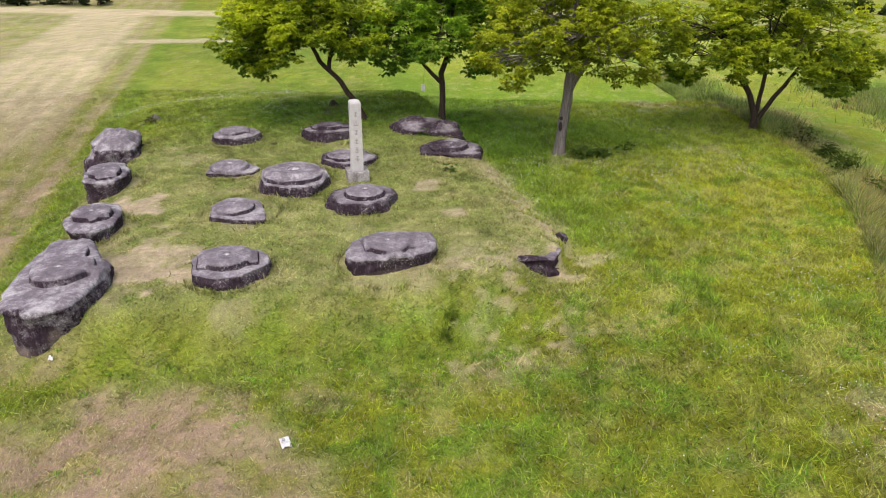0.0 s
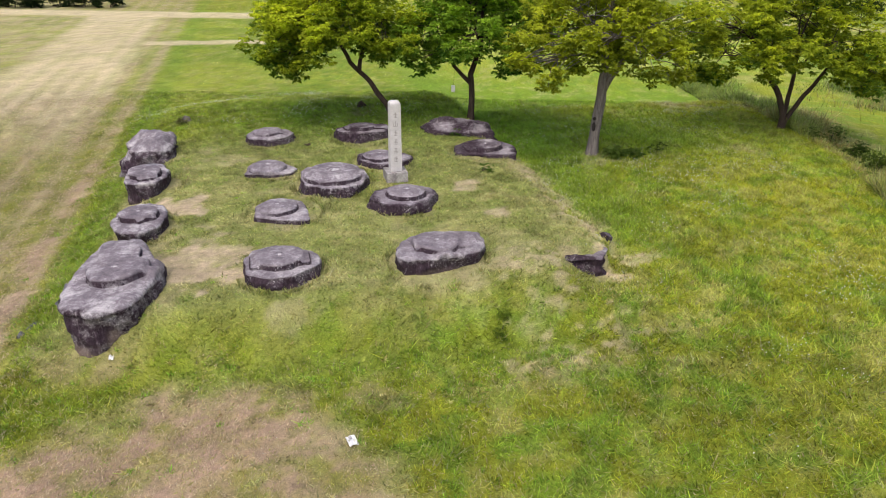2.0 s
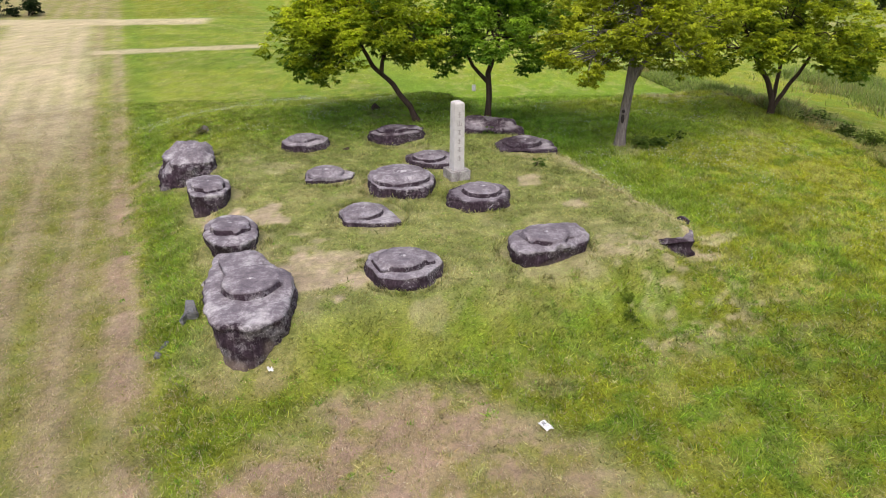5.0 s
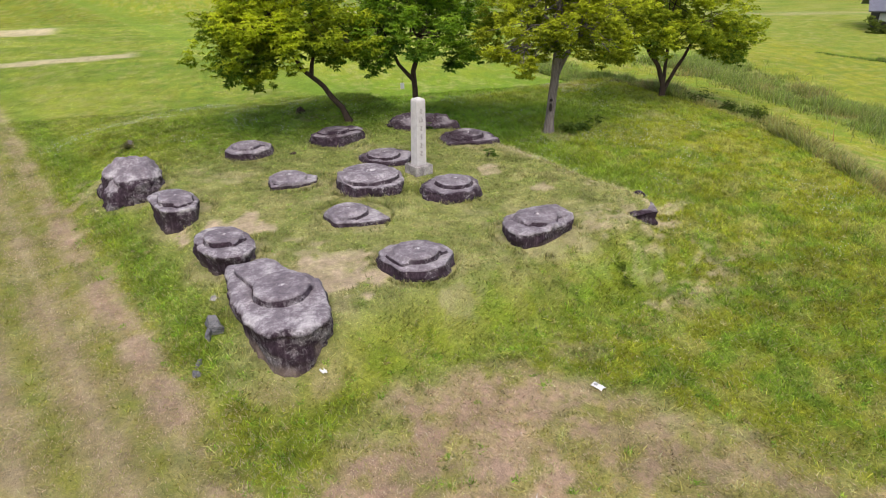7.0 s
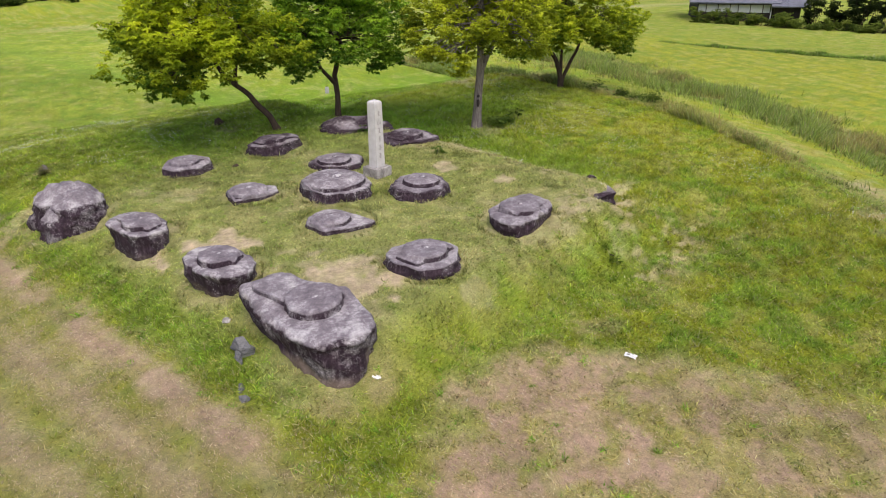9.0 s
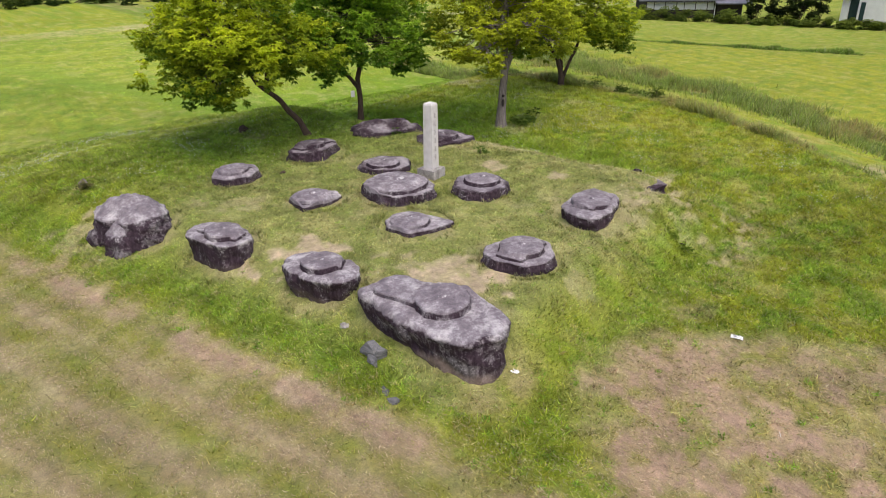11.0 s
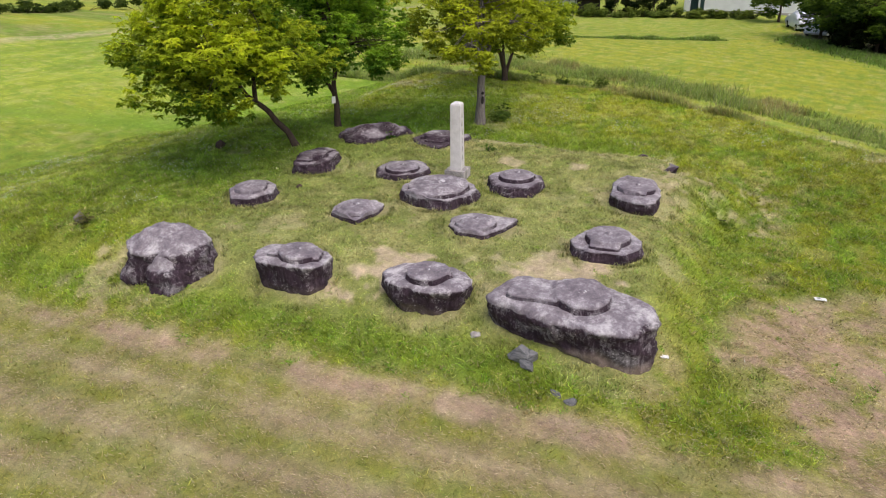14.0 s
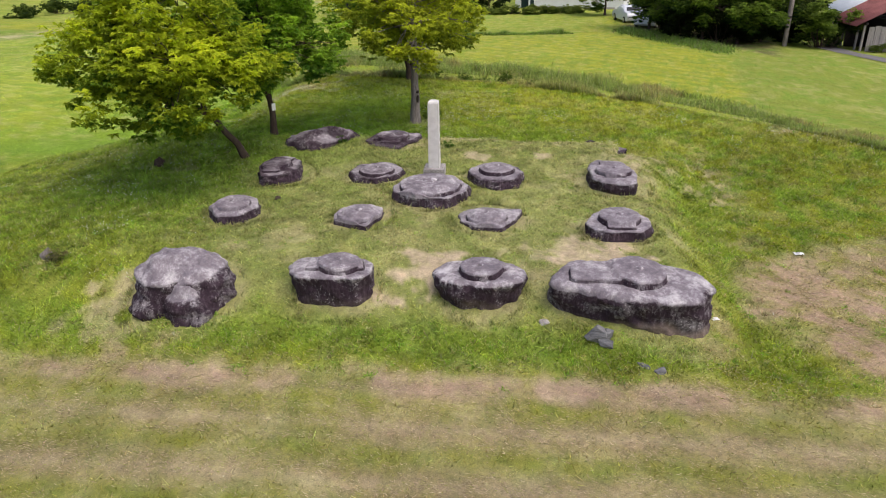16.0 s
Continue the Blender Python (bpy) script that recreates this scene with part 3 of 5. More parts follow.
def lawn_tufts():
    """Denser clumps of clover and coarse grass that stand out of the short lawn."""
    n = 22000
    x, y = rng.uniform(-10, 10, n), rng.uniform(3.5, 27, n)
    u, v = local(x, y)
    soil, hay, lush, yellow, on_top = cover(x, y)
    want = 0.10 * (1 - ss(0.15, 0.5, soil)) + 0.9 * ss(0.5, 0.62, fbm(x, y, 0.7, 3, 121)) * (1 - 0.75 * on_top) * (1 - soil) * (0.45 + 0.55 * ss(-7.5, -6.2, -np.abs(v + 0.6)) + 0.5 * ss(3.5, 5.5, u))
    keep = (rng.uniform(0, 1, n) < want) & (x < bank_top(y)) & (u > -6.2)
    x, y, on_top = x[keep], y[keep], on_top[keep]
    m = 26
    r = np.repeat(rng.uniform(0.04, 0.11, len(x)), m)
    tone = albedo(x, y)
    pick = rng.uniform(0, 1, len(x))
    tone = np.where((pick < 0.45)[:, None], C_LUSH * 1.2, np.where((pick < 0.72)[:, None], tone * 1.2, tone * 0.4 + np.array((0.46, 0.40, 0.20)) * 0.6))
    tall = np.repeat(rng.uniform(0.035, 0.075, len(x)) * (1 - 0.5 * on_top), m)
    xx, yy = np.repeat(x, m) + rng.normal(0, 0.5, len(r)) * r, np.repeat(y, m) + rng.normal(0, 0.5, len(r)) * r
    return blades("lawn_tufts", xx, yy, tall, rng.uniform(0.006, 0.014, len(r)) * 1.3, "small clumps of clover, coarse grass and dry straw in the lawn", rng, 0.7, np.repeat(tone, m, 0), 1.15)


def clover_flowers():
    n = 30000
    x, y = rng.uniform(-9, 9, n), rng.uniform(4, 27, n)
    crest = rng.uniform(0, 1, 500) ** 1.3
    x = np.append(x, np.interp(crest, [0, 0.4, 1], [-11.0, -9.0, -5.6]) + rng.normal(0, 0.3, 500))
    y = np.append(y, np.interp(crest, [0, 0.4, 1], [23.1, 25.4, 27.9]) + rng.normal(0, 0.3, 500))
    u, v = local(x, y)
    patch = fbm(x, y, 1.1, 3, 91)
    side = ss(3.5, 6, u) + ss(4, 6, v) * ss(-6, -2, -np.abs(u + 1))
    keep = ((rng.uniform(0, 1, n + 500) < ss(0.48, 0.68, patch) * side) | (np.arange(n + 500) >= n)) & (x < bank_top(y))
    x, y = x[keep], y[keep]
    n = len(x)
    z = height(x, y) + rng.uniform(0.05, 0.10, n)
    r = rng.uniform(0.006, 0.013, n)
    c = np.stack([x, y, z], -1)
    off = np.array(((1, 0, 0), (0, 1, 0), (-1, 0, 0), (0, -1, 0), (0, 0, 1), (0, 0, -1)), float)
    verts = (c[:, None] + off[None] * r[:, None, None]).reshape(-1, 3)
    f = np.array(((0, 1, 4), (1, 2, 4), (2, 3, 4), (3, 0, 4), (1, 0, 5), (2, 1, 5), (3, 2, 5), (0, 3, 5)))
    tris = (f[None] + 6 * np.arange(n)[:, None, None]).reshape(-1, 3)
    me = tri_mesh("clover_flowers", verts, tris)
    me.materials.append(MAT_FLOWER)
    return tagged(new("clover_flowers", me), "scattered small white clover flowers in the lawn", "flowers", kind="stuff")


def field_strip():
    n = 16000
    t = rng.uniform(0, 1, n)
    x = 31.6 + 5.6 * t + rng.normal(0, 0.28, n)
    y = 34.5 - 14.0 * t + rng.normal(0, 0.28, n)
    clump = fbm(x, y, 1.8, 3, 95)
    keep = rng.uniform(0, 1, n) < ss(0.3, 0.6, clump) * (1 - 0.8 * ss(0.55, 1.0, t)) + 0.1
    x, y, clump = x[keep], y[keep], clump[keep]
    tall = (0.10 + 0.32 * ss(0.4, 0.75, clump)) * rng.uniform(0.6, 1.3, len(x))
    t = rng.uniform(0, 1, 14000)
    x2 = 34.0 + 8.5 * t + rng.normal(-1.6, 0.9, 14000)
    y2 = 10.3 + 7.4 * t - 0.8 + rng.normal(0, 0.4, 14000)
    x, y = np.append(x, x2), np.append(y, y2)
    tall = np.append(tall, rng.uniform(0.1, 0.4, 14000) * (0.4 + fbm(x2, y2, 1.2, 2, 97)))
    tone = np.broadcast_to(np.array((0.165, 0.255, 0.050)), (len(x), 3)).copy()
    return blades("field_strip_grass", x, y, tall, rng.uniform(0.02, 0.04, len(x)), "strip of tall dark grass across the open field", rng, 0.35, tone)


def cut_straw():
    """Dry clippings lying along the mown strips and the worn ground."""
    n = 200000
    u, v = -5.2 - 9.5 * rng.uniform(0, 1, n) ** 1.2, rng.uniform(-12, 14, n)
    x, y = outward(u, v)
    x2, y2 = rng.uniform(-8, 3, n // 3), rng.uniform(2.4, 9.2, n // 3)
    x, y = np.append(x, x2), np.append(y, y2)
    soil, hay, lush, yellow, on_top = cover(x, y)
    streak = fbm(x * 0.966 + y * 0.259, (y * 0.966 - x * 0.259) * 0.18, 0.16, 3, 141)
    keep = (y > 2.2) & (rng.uniform(0, 1, len(x)) < np.clip(1.2 * soil + hay + 0.25, 0, 1) * ss(0.25, 0.6, streak) * (1 - lush))
    x, y, soil = x[keep], y[keep], soil[keep]
    n = len(x)
    a = math.pi / 2 + YAW + rng.normal(0, 0.55, n)
    half, thin = rng.uniform(0.015, 0.045, n), rng.uniform(0.004, 0.008, n)
    d, e = np.stack([np.cos(a), np.sin(a)], -1) * half[:, None], np.stack([-np.sin(a), np.cos(a)], -1) * thin[:, None]
    z = height(x, y) + rng.uniform(0.012, 0.045, n)
    mid = np.stack([x, y], -1)
    verts = np.stack([np.column_stack([mid - d, z]), np.column_stack([mid + e, z + 0.006]), np.column_stack([mid + d, z + rng.uniform(-0.01, 0.02, n)])], 1).reshape(-1, 3)
    me = tri_mesh("cut_straw", verts, np.arange(3 * n).reshape(n, 3))
    pick = rng.uniform(0, 1, (n, 1))
    c = np.where(pick < 0.50, np.array((0.58, 0.48, 0.34)), np.where(pick < 0.75, np.array((0.46, 0.34, 0.26)), np.array((0.30, 0.33, 0.08))))
    c = c * rng.uniform(0.7, 1.3, (n, 1))
    colour(me, np.repeat(np.clip(c, 0, 0.8), 3, 0))
    me.materials.append(MAT_BLADE)
    return tagged(new("cut_straw", me), "dry straw clippings strewn along the mown strips", "straw", kind="stuff")


def stone_fringe():
    """Longer grass that the mower leaves round the foot of each stone."""
    xs, ys = [], []
    for fx, fy, r in FEET[2:]:
        a = rng.uniform(0, 2 * math.pi, 1500)
        d = r + 0.02 + np.abs(rng.normal(0, 0.07, 1500))
        xs.append(fx + d * np.cos(a))
        ys.append(fy + d * np.sin(a))
    x, y = np.concatenate(xs), np.concatenate(ys)
    keep = rng.uniform(0, 1, len(x)) < ss(0.35, 0.62, fbm(x, y, 0.3, 3, 151))
    x, y = x[keep], y[keep]
    tone = albedo(x, y) * 0.6 + 0.4 * np.array((0.20, 0.25, 0.05))
    return blades("stone_fringe_grass", x, y, rng.uniform(0.06, 0.15, len(x)), rng.uniform(0.006, 0.013, len(x)), "longer grass left unmown round the foot of the stones", rng, 0.5, tone, 1.1)


stone_fringe()
cut_straw()
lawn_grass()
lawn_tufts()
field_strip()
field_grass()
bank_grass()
clover_flowers()


# ---- foundation stones ----
def rim_radius(points, steps, soften):
    """The outline as radii round its middle, corners rounded off."""
    pts = np.array(points, float)
    mid = pts.mean(0)
    p = pts - mid
    order = np.argsort(np.arctan2(p[:, 1], p[:, 0]))
    p = p[order]
    q = np.roll(p, -1, 0)
    out = np.zeros(steps)
    for k in range(steps):
        d = np.array((math.cos(2 * math.pi * k / steps), math.sin(2 * math.pi * k / steps)))
        best = 0.0
        for a, b in zip(p, q):
            e = b - a
            det = d[0] * -e[1] + e[0] * d[1]
            if abs(det) < 1e-9:
                continue
            r = (a[0] * -e[1] + e[0] * a[1]) / det
            s = (d[0] * a[1] - d[1] * a[0]) / det
            if r > 0 and -1e-6 <= s <= 1 + 1e-6:
                best = max(best, r)
        out[k] = best
    for _ in range(soften):
        out = 0.25 * np.roll(out, 1) + 0.5 * out + 0.25 * np.roll(out, -1)
    return mid, out


def seat_depth(x, y, radius, arms):
    """How far inside the carved seat a place lies: in the round pad, and in the beds of the ground beams that run out from it."""
    bed = -9.0
    for turn, length, width, widen in arms:
        a = YAW + radians(turn)
        p, q = x * math.cos(a) + y * math.sin(a), -x * math.sin(a) + y * math.cos(a)
        half = width / 2 * (1 + (widen - 1) * max(p, 0) / length)
        bed = max(bed, min(half - abs(q), length - p, p + 0.05))
    return radius - math.hypot(x, y), bed


def step(t):
    t = min(max(t, 0.0), 1.0)
    return 1 - (1 - t) ** 2


def stone_body(points, top, foot, seed, dome=0.04, fall=4.0, tilt=(0, 0), flare=0.05, bulge=0.04, shift=(0, 0), rough=0.03, soften=5, shoulder=0.07, crust_shade=0.0, bare=0.0, lichen=0.38, dents=(), calm=0.35, flank=0.04, base=None, crack=None,
               seat=0.0, seat_h=0.06, ring=True, arms=(), seat_at=(0, 0), arm_h=0.62):
    """A boulder with a worn flat top and a pillar seat carved proud of it; top and foot are heights over the stone's own ground.
    Gives the mesh of the boulder, and of the seat if there is one."""
    steps = 144 if seat else 96
    mid, radius = rim_radius(points, steps, soften)
    mean = radius.mean()
    sh = shoulder
    turns = np.arange(steps) * 2 * math.pi / steps
    rim = mid + radius[:, None] * np.stack([np.cos(turns), np.sin(turns)], 1)
    if base is None:
        low = mid + (1 + flare) * (rim - mid) + np.array(shift)
    else:
        mid2, radius2 = rim_radius(base, steps, soften)
        low = mid2 + radius2[:, None] * np.stack([np.cos(turns), np.sin(turns)], 1)
    crest = 1 - sh / mean           # where the flat top ends
    edge, sunk = np.full(steps, 0.5 * crest), np.ones(steps)
    if seat:
        for k in range(steps):
            c, sn = math.cos(turns[k]), math.sin(turns[k])
            wear = 0.016 * noise.fractal(Vector((c * 3 + seed, sn * 3, seed)), 1, 2, 3)
            r = radius[k] * crest
            while r > 0.05 and max(seat_depth(mid[0] + r * c - seat_at[0], mid[1] + r * sn - seat_at[1], seat + wear, arms)) < 0:
                r -= 0.006
            edge[k], sunk[k] = min(r / radius[k], 0.93 * crest), min(max((radius[k] * crest - r) / 0.07, 0.0), 1.0)
        for _ in range(2):
            edge, sunk = (0.25 * np.roll(a, 1) + 0.5 * a + 0.25 * np.roll(a, -1) for a in (edge, sunk))
    # each ring: share of the way to the seat's edge, then past it in metres, then share of the way on to the crest; height; depth down the flank; seat left
    rings = [(f, 0.0, 0.0, 0.0, 0.0, 1.0) for f in np.linspace(0, 0.93, 18)]
    rings += [(1.0, off, 0.0, 0.0, 0.0, left) for off, left in ((-0.020, 0.97), (-0.010, 0.86), (-0.003, 0.52), (0.002, 0.12), (0.008, -0.10), (0.020, -0.07))]
    n_seat = len(rings) - 2
    rings += [(1.0, 0.02, f, 0.0, 0.0, 0.0) for f in np.linspace(0.08, 1.0, 12)]
    for a in (18, 36, 54, 72, 90):
        rings.append((None, math.sin(radians(a)), 0.0, -sh * (1 - math.cos(radians(a))), 0.35 * a / 90, 0.0))
    depth = top - dome - sh - foot
    for k in range(1, 23):
        rings.append((None, 1.0, 0.0, -sh - depth * k / 22, 0.35 + k / 22, 0.0))
    verts, inside = [], []
    for i, (f, off, on, dz, t, left) in enumerate(rings):
        down = max(t - 0.35, 0)
        for k in range(steps):
            c, sn = math.cos(turns[k]), math.sin(turns[k])
            if f is None:
                s = 1 - sh / mean * (1 - off)
            else:
                s = edge[k] * f + off / radius[k]
                s += (crest - s) * on
            w = s + bulge * math.sin(math.pi * min(down, 1))
            x, y = mid[0] + w * radius[k] * c + (low[k][0] - rim[k][0]) * down, mid[1] + w * radius[k] * sn + (low[k][1] - rim[k][1]) * down
            z = top + dz - dome * min(s / crest, 1.0) ** fall + (tilt[0] * x + tilt[1] * y) * (1 - min(down, 1))
            q = Vector((x + seed * 7.1, y - seed * 3.7, z * 1.2))
            n = noise.fractal(q * 1.5, 0.9, 2.0, 4) * rough * 1.5 + noise.fractal(q * 6.0, 0.8, 2.1, 3) * rough * 0.35
            out = min(t / 0.35, 1.0)
            if seat and down < 0.3:
                r = min(w, edge[k] * 0.97) * radius[k]
                disc, bed = seat_depth(mid[0] + r * c - seat_at[0], mid[1] + r * sn - seat_at[1], seat, arms)
                pad = step((disc + 0.03) / 0.03)
                if ring:
                    pad = 0.66 * pad + 0.34 * step((disc - 0.22 * seat) / 0.035)
                rise = max(pad + 0.08 * max(disc / seat, 0), arm_h * step((bed + 0.02) / 0.03))
                z += seat_h * 1.45 * (rise * max(left, (1 - sunk[k]) * (1 - down / 0.3)) + min(left, 0.0) * sunk[k])
            p = Vector((x + c * n * out * 1.5, y + sn * n * out * 1.5, z + n * (calm + (0.4 - calm) * out)))
            for gx_, gy_, gz_, reach, push in dents:
                far = (p - Vector((gx_, gy_, gz_))).length / reach
                if far < 2:
                    p += Vector((-gx_, -gy_, -0.3 * gz_)).normalized() * push * math.exp(-2 * far * far)
            if crack and p.y < crack[3] and t > 0.3:
                gap = p.z - (crack[0] + crack[1] * p.x + crack[2] * p.y) + 0.03 * noise.noise(p * 5)
                p -= Vector((c, sn, 0)) * (0.07 * math.exp(-(gap / 0.030) ** 2) + 0.035 * (0.5 - 0.5 * math.tanh(gap / 0.02)))
            verts.append(tuple(p))
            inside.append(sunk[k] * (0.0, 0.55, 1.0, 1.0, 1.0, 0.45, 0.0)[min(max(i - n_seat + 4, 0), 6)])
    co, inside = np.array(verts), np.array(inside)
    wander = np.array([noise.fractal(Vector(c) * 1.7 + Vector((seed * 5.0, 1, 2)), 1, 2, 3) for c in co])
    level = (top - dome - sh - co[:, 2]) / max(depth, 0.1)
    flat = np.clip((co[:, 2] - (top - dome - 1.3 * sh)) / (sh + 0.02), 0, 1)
    # algae on the flanks; the seat's edge also takes painted groove shade
    dark = (1 - flat) + 0.3 * wander - 0.02 + crust_shade + (0.64 * inside if seat else 0)
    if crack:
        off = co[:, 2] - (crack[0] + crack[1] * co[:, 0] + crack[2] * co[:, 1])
        # darker along the crack
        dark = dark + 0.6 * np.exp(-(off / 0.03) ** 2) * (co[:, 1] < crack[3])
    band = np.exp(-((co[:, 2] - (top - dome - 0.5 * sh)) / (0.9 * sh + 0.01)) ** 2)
    dust = np.clip(np.maximum(lichen * band, flank) * (co[:, 2] > foot + 0.3 * depth), 0, 1)
    if seat:
        dust[:(n_seat - 2) * steps] = max(0.14, 0.5 * lichen) if lichen > 0.5 else 0.14
    flake = np.clip(ss(0.36, 0.58, level + 0.25 * wander) * bare, 0, 1)
    faces = [[], []]
    for i in range(len(rings) - 1):
        for k in range(steps):
            a, b = i * steps + k, i * steps + (k + 1) % steps
            loop = (a, a + steps, b + steps, b) if i else (0, a + steps, b + steps)
            faces[1 if seat and i < n_seat else 0].append(loop)
    out = []
    for name, fs in zip(("body", "pillar_seat"), faces):
        if not fs:
            continue
        used = sorted({v for f in fs for v in f})
        at = {v: i for i, v in enumerate(used)}
        me = raw_mesh(name, co[used], [tuple(at[v] for v in f) for f in fs])
        value(me, np.clip(dark, 0, 1)[used], "crust_shade")
        value(me, dust[used], "lichen")
        value(me, flake[used], "bare")
        out.append(me)
    return out


def knob_mesh(radius, height_, seed, hollow=False):
    prof = [(0, 1), (0.4, 0.93), (0.75, 0.65), (1.0, 0.15), (1.08, -0.5)]
    if hollow:
        prof = [(0, -0.5), (0.35, -0.45), (0.5, 0.55), (0.68, 1.0), (0.88, 0.6), (1.05, 0.0), (1.1, -0.6)]
    steps, verts, faces = 28, [], []
    for r, z in prof:
        for k in range(steps):
            a = 2 * math.pi * k / steps
            n = noise.fractal(Vector((r * math.cos(a) + seed, r * math.sin(a), seed)), 1, 2, 3)
            verts.append((radius * r * math.cos(a) * (1 + 0.1 * n), radius * r * math.sin(a) * (1 + 0.1 * n), height_ * z + 0.008 * n))
    for i in range(len(prof) - 1):
        for k in range(steps):
            a, b = i * steps + k, i * steps + (k + 1) % steps
            faces.append((a, a + steps, b + steps, b) if i else (a, a + steps, b + steps))
    me = raw_mesh("dowel_boss", verts, faces)
    value(me, np.full(len(verts), 0.0), "crust_shade")
    value(me, np.zeros(len(verts)), "bare")
    value(me, np.full(len(verts), 0.95), "lichen")
    return me


STONES = []


def foundation_stone(x, y, outline, top, label, seat=0.0, seat_h=0.06, ring=True, knob=0.07, hollow=False, arms=(), seat_at=(0, 0), foot=None, arm_h=0.45, **body):
    """top, foot: heights in the world. arms: (direction in degrees from the pagoda's own axis, length, width)."""
    z0 = h1(x, y)
    seed = len(STONES) + 1
    ob = thing("foundation_stone", (x, y, z0), label, "stone", "foundation stones of a pagoda")
    STONES.append(ob)
    foot = (min(h1(x + px, y + py) for px, py in outline) - 0.22) if foot is None else foot
    carved = dict(seat=1.06 * seat, seat_h=seat_h, ring=ring, arms=arms, seat_at=seat_at, arm_h=arm_h) if seat else {}
    if seat:
        body = dict(body, dome=0.5 * body.get("dome", 0.04), shoulder=0.55 * body.get("shoulder", 0.07))
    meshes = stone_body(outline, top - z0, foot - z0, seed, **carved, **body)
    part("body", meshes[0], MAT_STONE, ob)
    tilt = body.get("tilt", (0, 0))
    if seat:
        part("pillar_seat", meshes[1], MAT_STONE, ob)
        if knob:
            kb = part("dowel_boss", knob_mesh(knob, 0.035 if not hollow else 0.03, seed, hollow), MAT_STONE, ob, "pale worn boss in the middle of the seat")
            zs = top - z0 + tilt[0] * seat_at[0] + tilt[1] * seat_at[1] + seat_h * 1.55 - 0.012
            kb.matrix_local = pose(*seat_at, zs, math.degrees(math.atan(tilt[1])), -math.degrees(math.atan(tilt[0])), 0)
    return ob


def build_stones():
    # the great corner stone
    foundation_stone(-6.27, 10.31, [(-0.80, 0.80), (-0.76, 1.36), (-0.40, 1.42), (0.18, 0.98), (0.60, 0.38), (0.72, -0.20), (0.58, -0.98), (0.16, -1.25), (-0.40, -1.14), (-0.68, -0.55), (-0.76, 0.1)],
                     1.03, "huge grey corner foundation stone, black-crusted flanks, carved round seat with arms", 0.43, 0.085, False, 0.085, False,
                     ((92, 1.16, 0.64, 1.12), (14, 0.54, 0.60, 1.0)), (0.0, 0.0), foot=-0.20, arm_h=0.62, dome=0.045, tilt=(0.03, 0.05), bulge=0.03, base=[(-0.42, 1.20), (-0.06, 1.36), (0.50, 0.68), (0.78, -0.16), (0.56, -0.92), (0.14, -1.28), (-0.28, -1.10), (-0.40, -0.50), (-0.44, 0.30)], crack=(0.52, 0.10, 0.10, -0.5), rough=0.045, soften=3, shoulder=0.20, bare=0.8, crust_shade=-0.10, lichen=0.62, flank=0.28)
    foundation_stone(-3.73, 11.0, [(-0.62, 0.42), (-0.3, 0.62), (0.2, 0.60), (0.66, 0.34), (0.72, -0.12), (0.35, -0.56), (0.02, -0.66), (-0.46, -0.52), (-0.66, 0.0)],
                     0.98, "grey foundation stone with black flanks and an angular raised seat", 0.40, 0.075, False, 0.08, False, ((0, 0.52, 0.56, 1), (180, 0.50, 0.56, 1)), soften=3, dome=0.05, flare=0.0, rough=0.03, shoulder=0.09)
    foundation_stone(-1.10, 11.44, [(-0.62, -0.30), (-0.56, 0.20), (-0.36, 0.56), (0.26, 0.74), (0.72, 0.72), (1.02, 0.38), (0.92, 0.0), (0.52, -0.28), (-0.08, -0.50), (-0.46, -0.54)],
                     1.09, "purplish-grey foundation stone with a long flat raised seat", 0.40, 0.06, False, 0.05, False, ((0, 0.74, 0.56, 1.0), (180, 0.44, 0.5, 1)), (0.1, 0.10), soften=4, dome=0.06, flare=-0.14, rough=0.04, shoulder=0.13, crust_shade=-0.14, bare=0.35)
    foundation_stone(-4.40, 13.52, [(-0.44, 0.20), (-0.24, 0.58), (0.12, 0.74), (0.46, 0.62), (0.72, 0.05), (0.84, -0.44), (0.30, -0.48), (-0.26, -0.34)],
                     0.91, "low grey foundation stone with round stepped seat and pointed tail", 0.40, 0.075, True, 0.06, True, (), (0.05, 0.1), soften=2, dome=0.045, flare=0.06, rough=0.025, shoulder=0.05, crust_shade=-0.05)
    foundation_stone(-6.93, 12.83, [(-0.44, 0.68), (-0.12, 0.88), (0.22, 0.74), (0.50, 0.22), (0.50, -0.42), (0.30, -0.74), (-0.06, -0.70), (-0.44, -0.28), (-0.56, 0.36)],
                     1.00, "thick white-rimmed foundation stone with black flanks on the mound's edge", 0.35, 0.075, False, 0.05, False, ((-60, 0.40, 0.40, 1),), (0.0, 0.06), soften=3, dome=0.045, flare=-0.26, shift=(0.07, 0.0), rough=0.04, shoulder=0.12, bare=0.4, crust_shade=0.02, lichen=1.0)
    foundation_stone(-7.70, 15.12, [(-0.50, 0.84), (-0.22, 0.98), (0.06, 0.94), (0.40, 0.55), (0.50, 0.0), (0.38, -0.40), (-0.02, -0.54), (-0.34, -0.42), (-0.50, 0.2), (-0.56, 0.62)],
                     1.09, "thick block-like foundation stone with a flat grey seat and purple-black flanks", 0.34, 0.075, False, 0.05, False, ((90, 0.56, 0.44, 1), (-75, 0.41, 0.44, 1)), (-0.01, 0.10), foot=0.1, soften=3, dome=0.045, flare=-0.28, shift=(0.0, -0.04), rough=0.035, shoulder=0.11, bare=0.2, crust_shade=0.0, lichen=0.9)
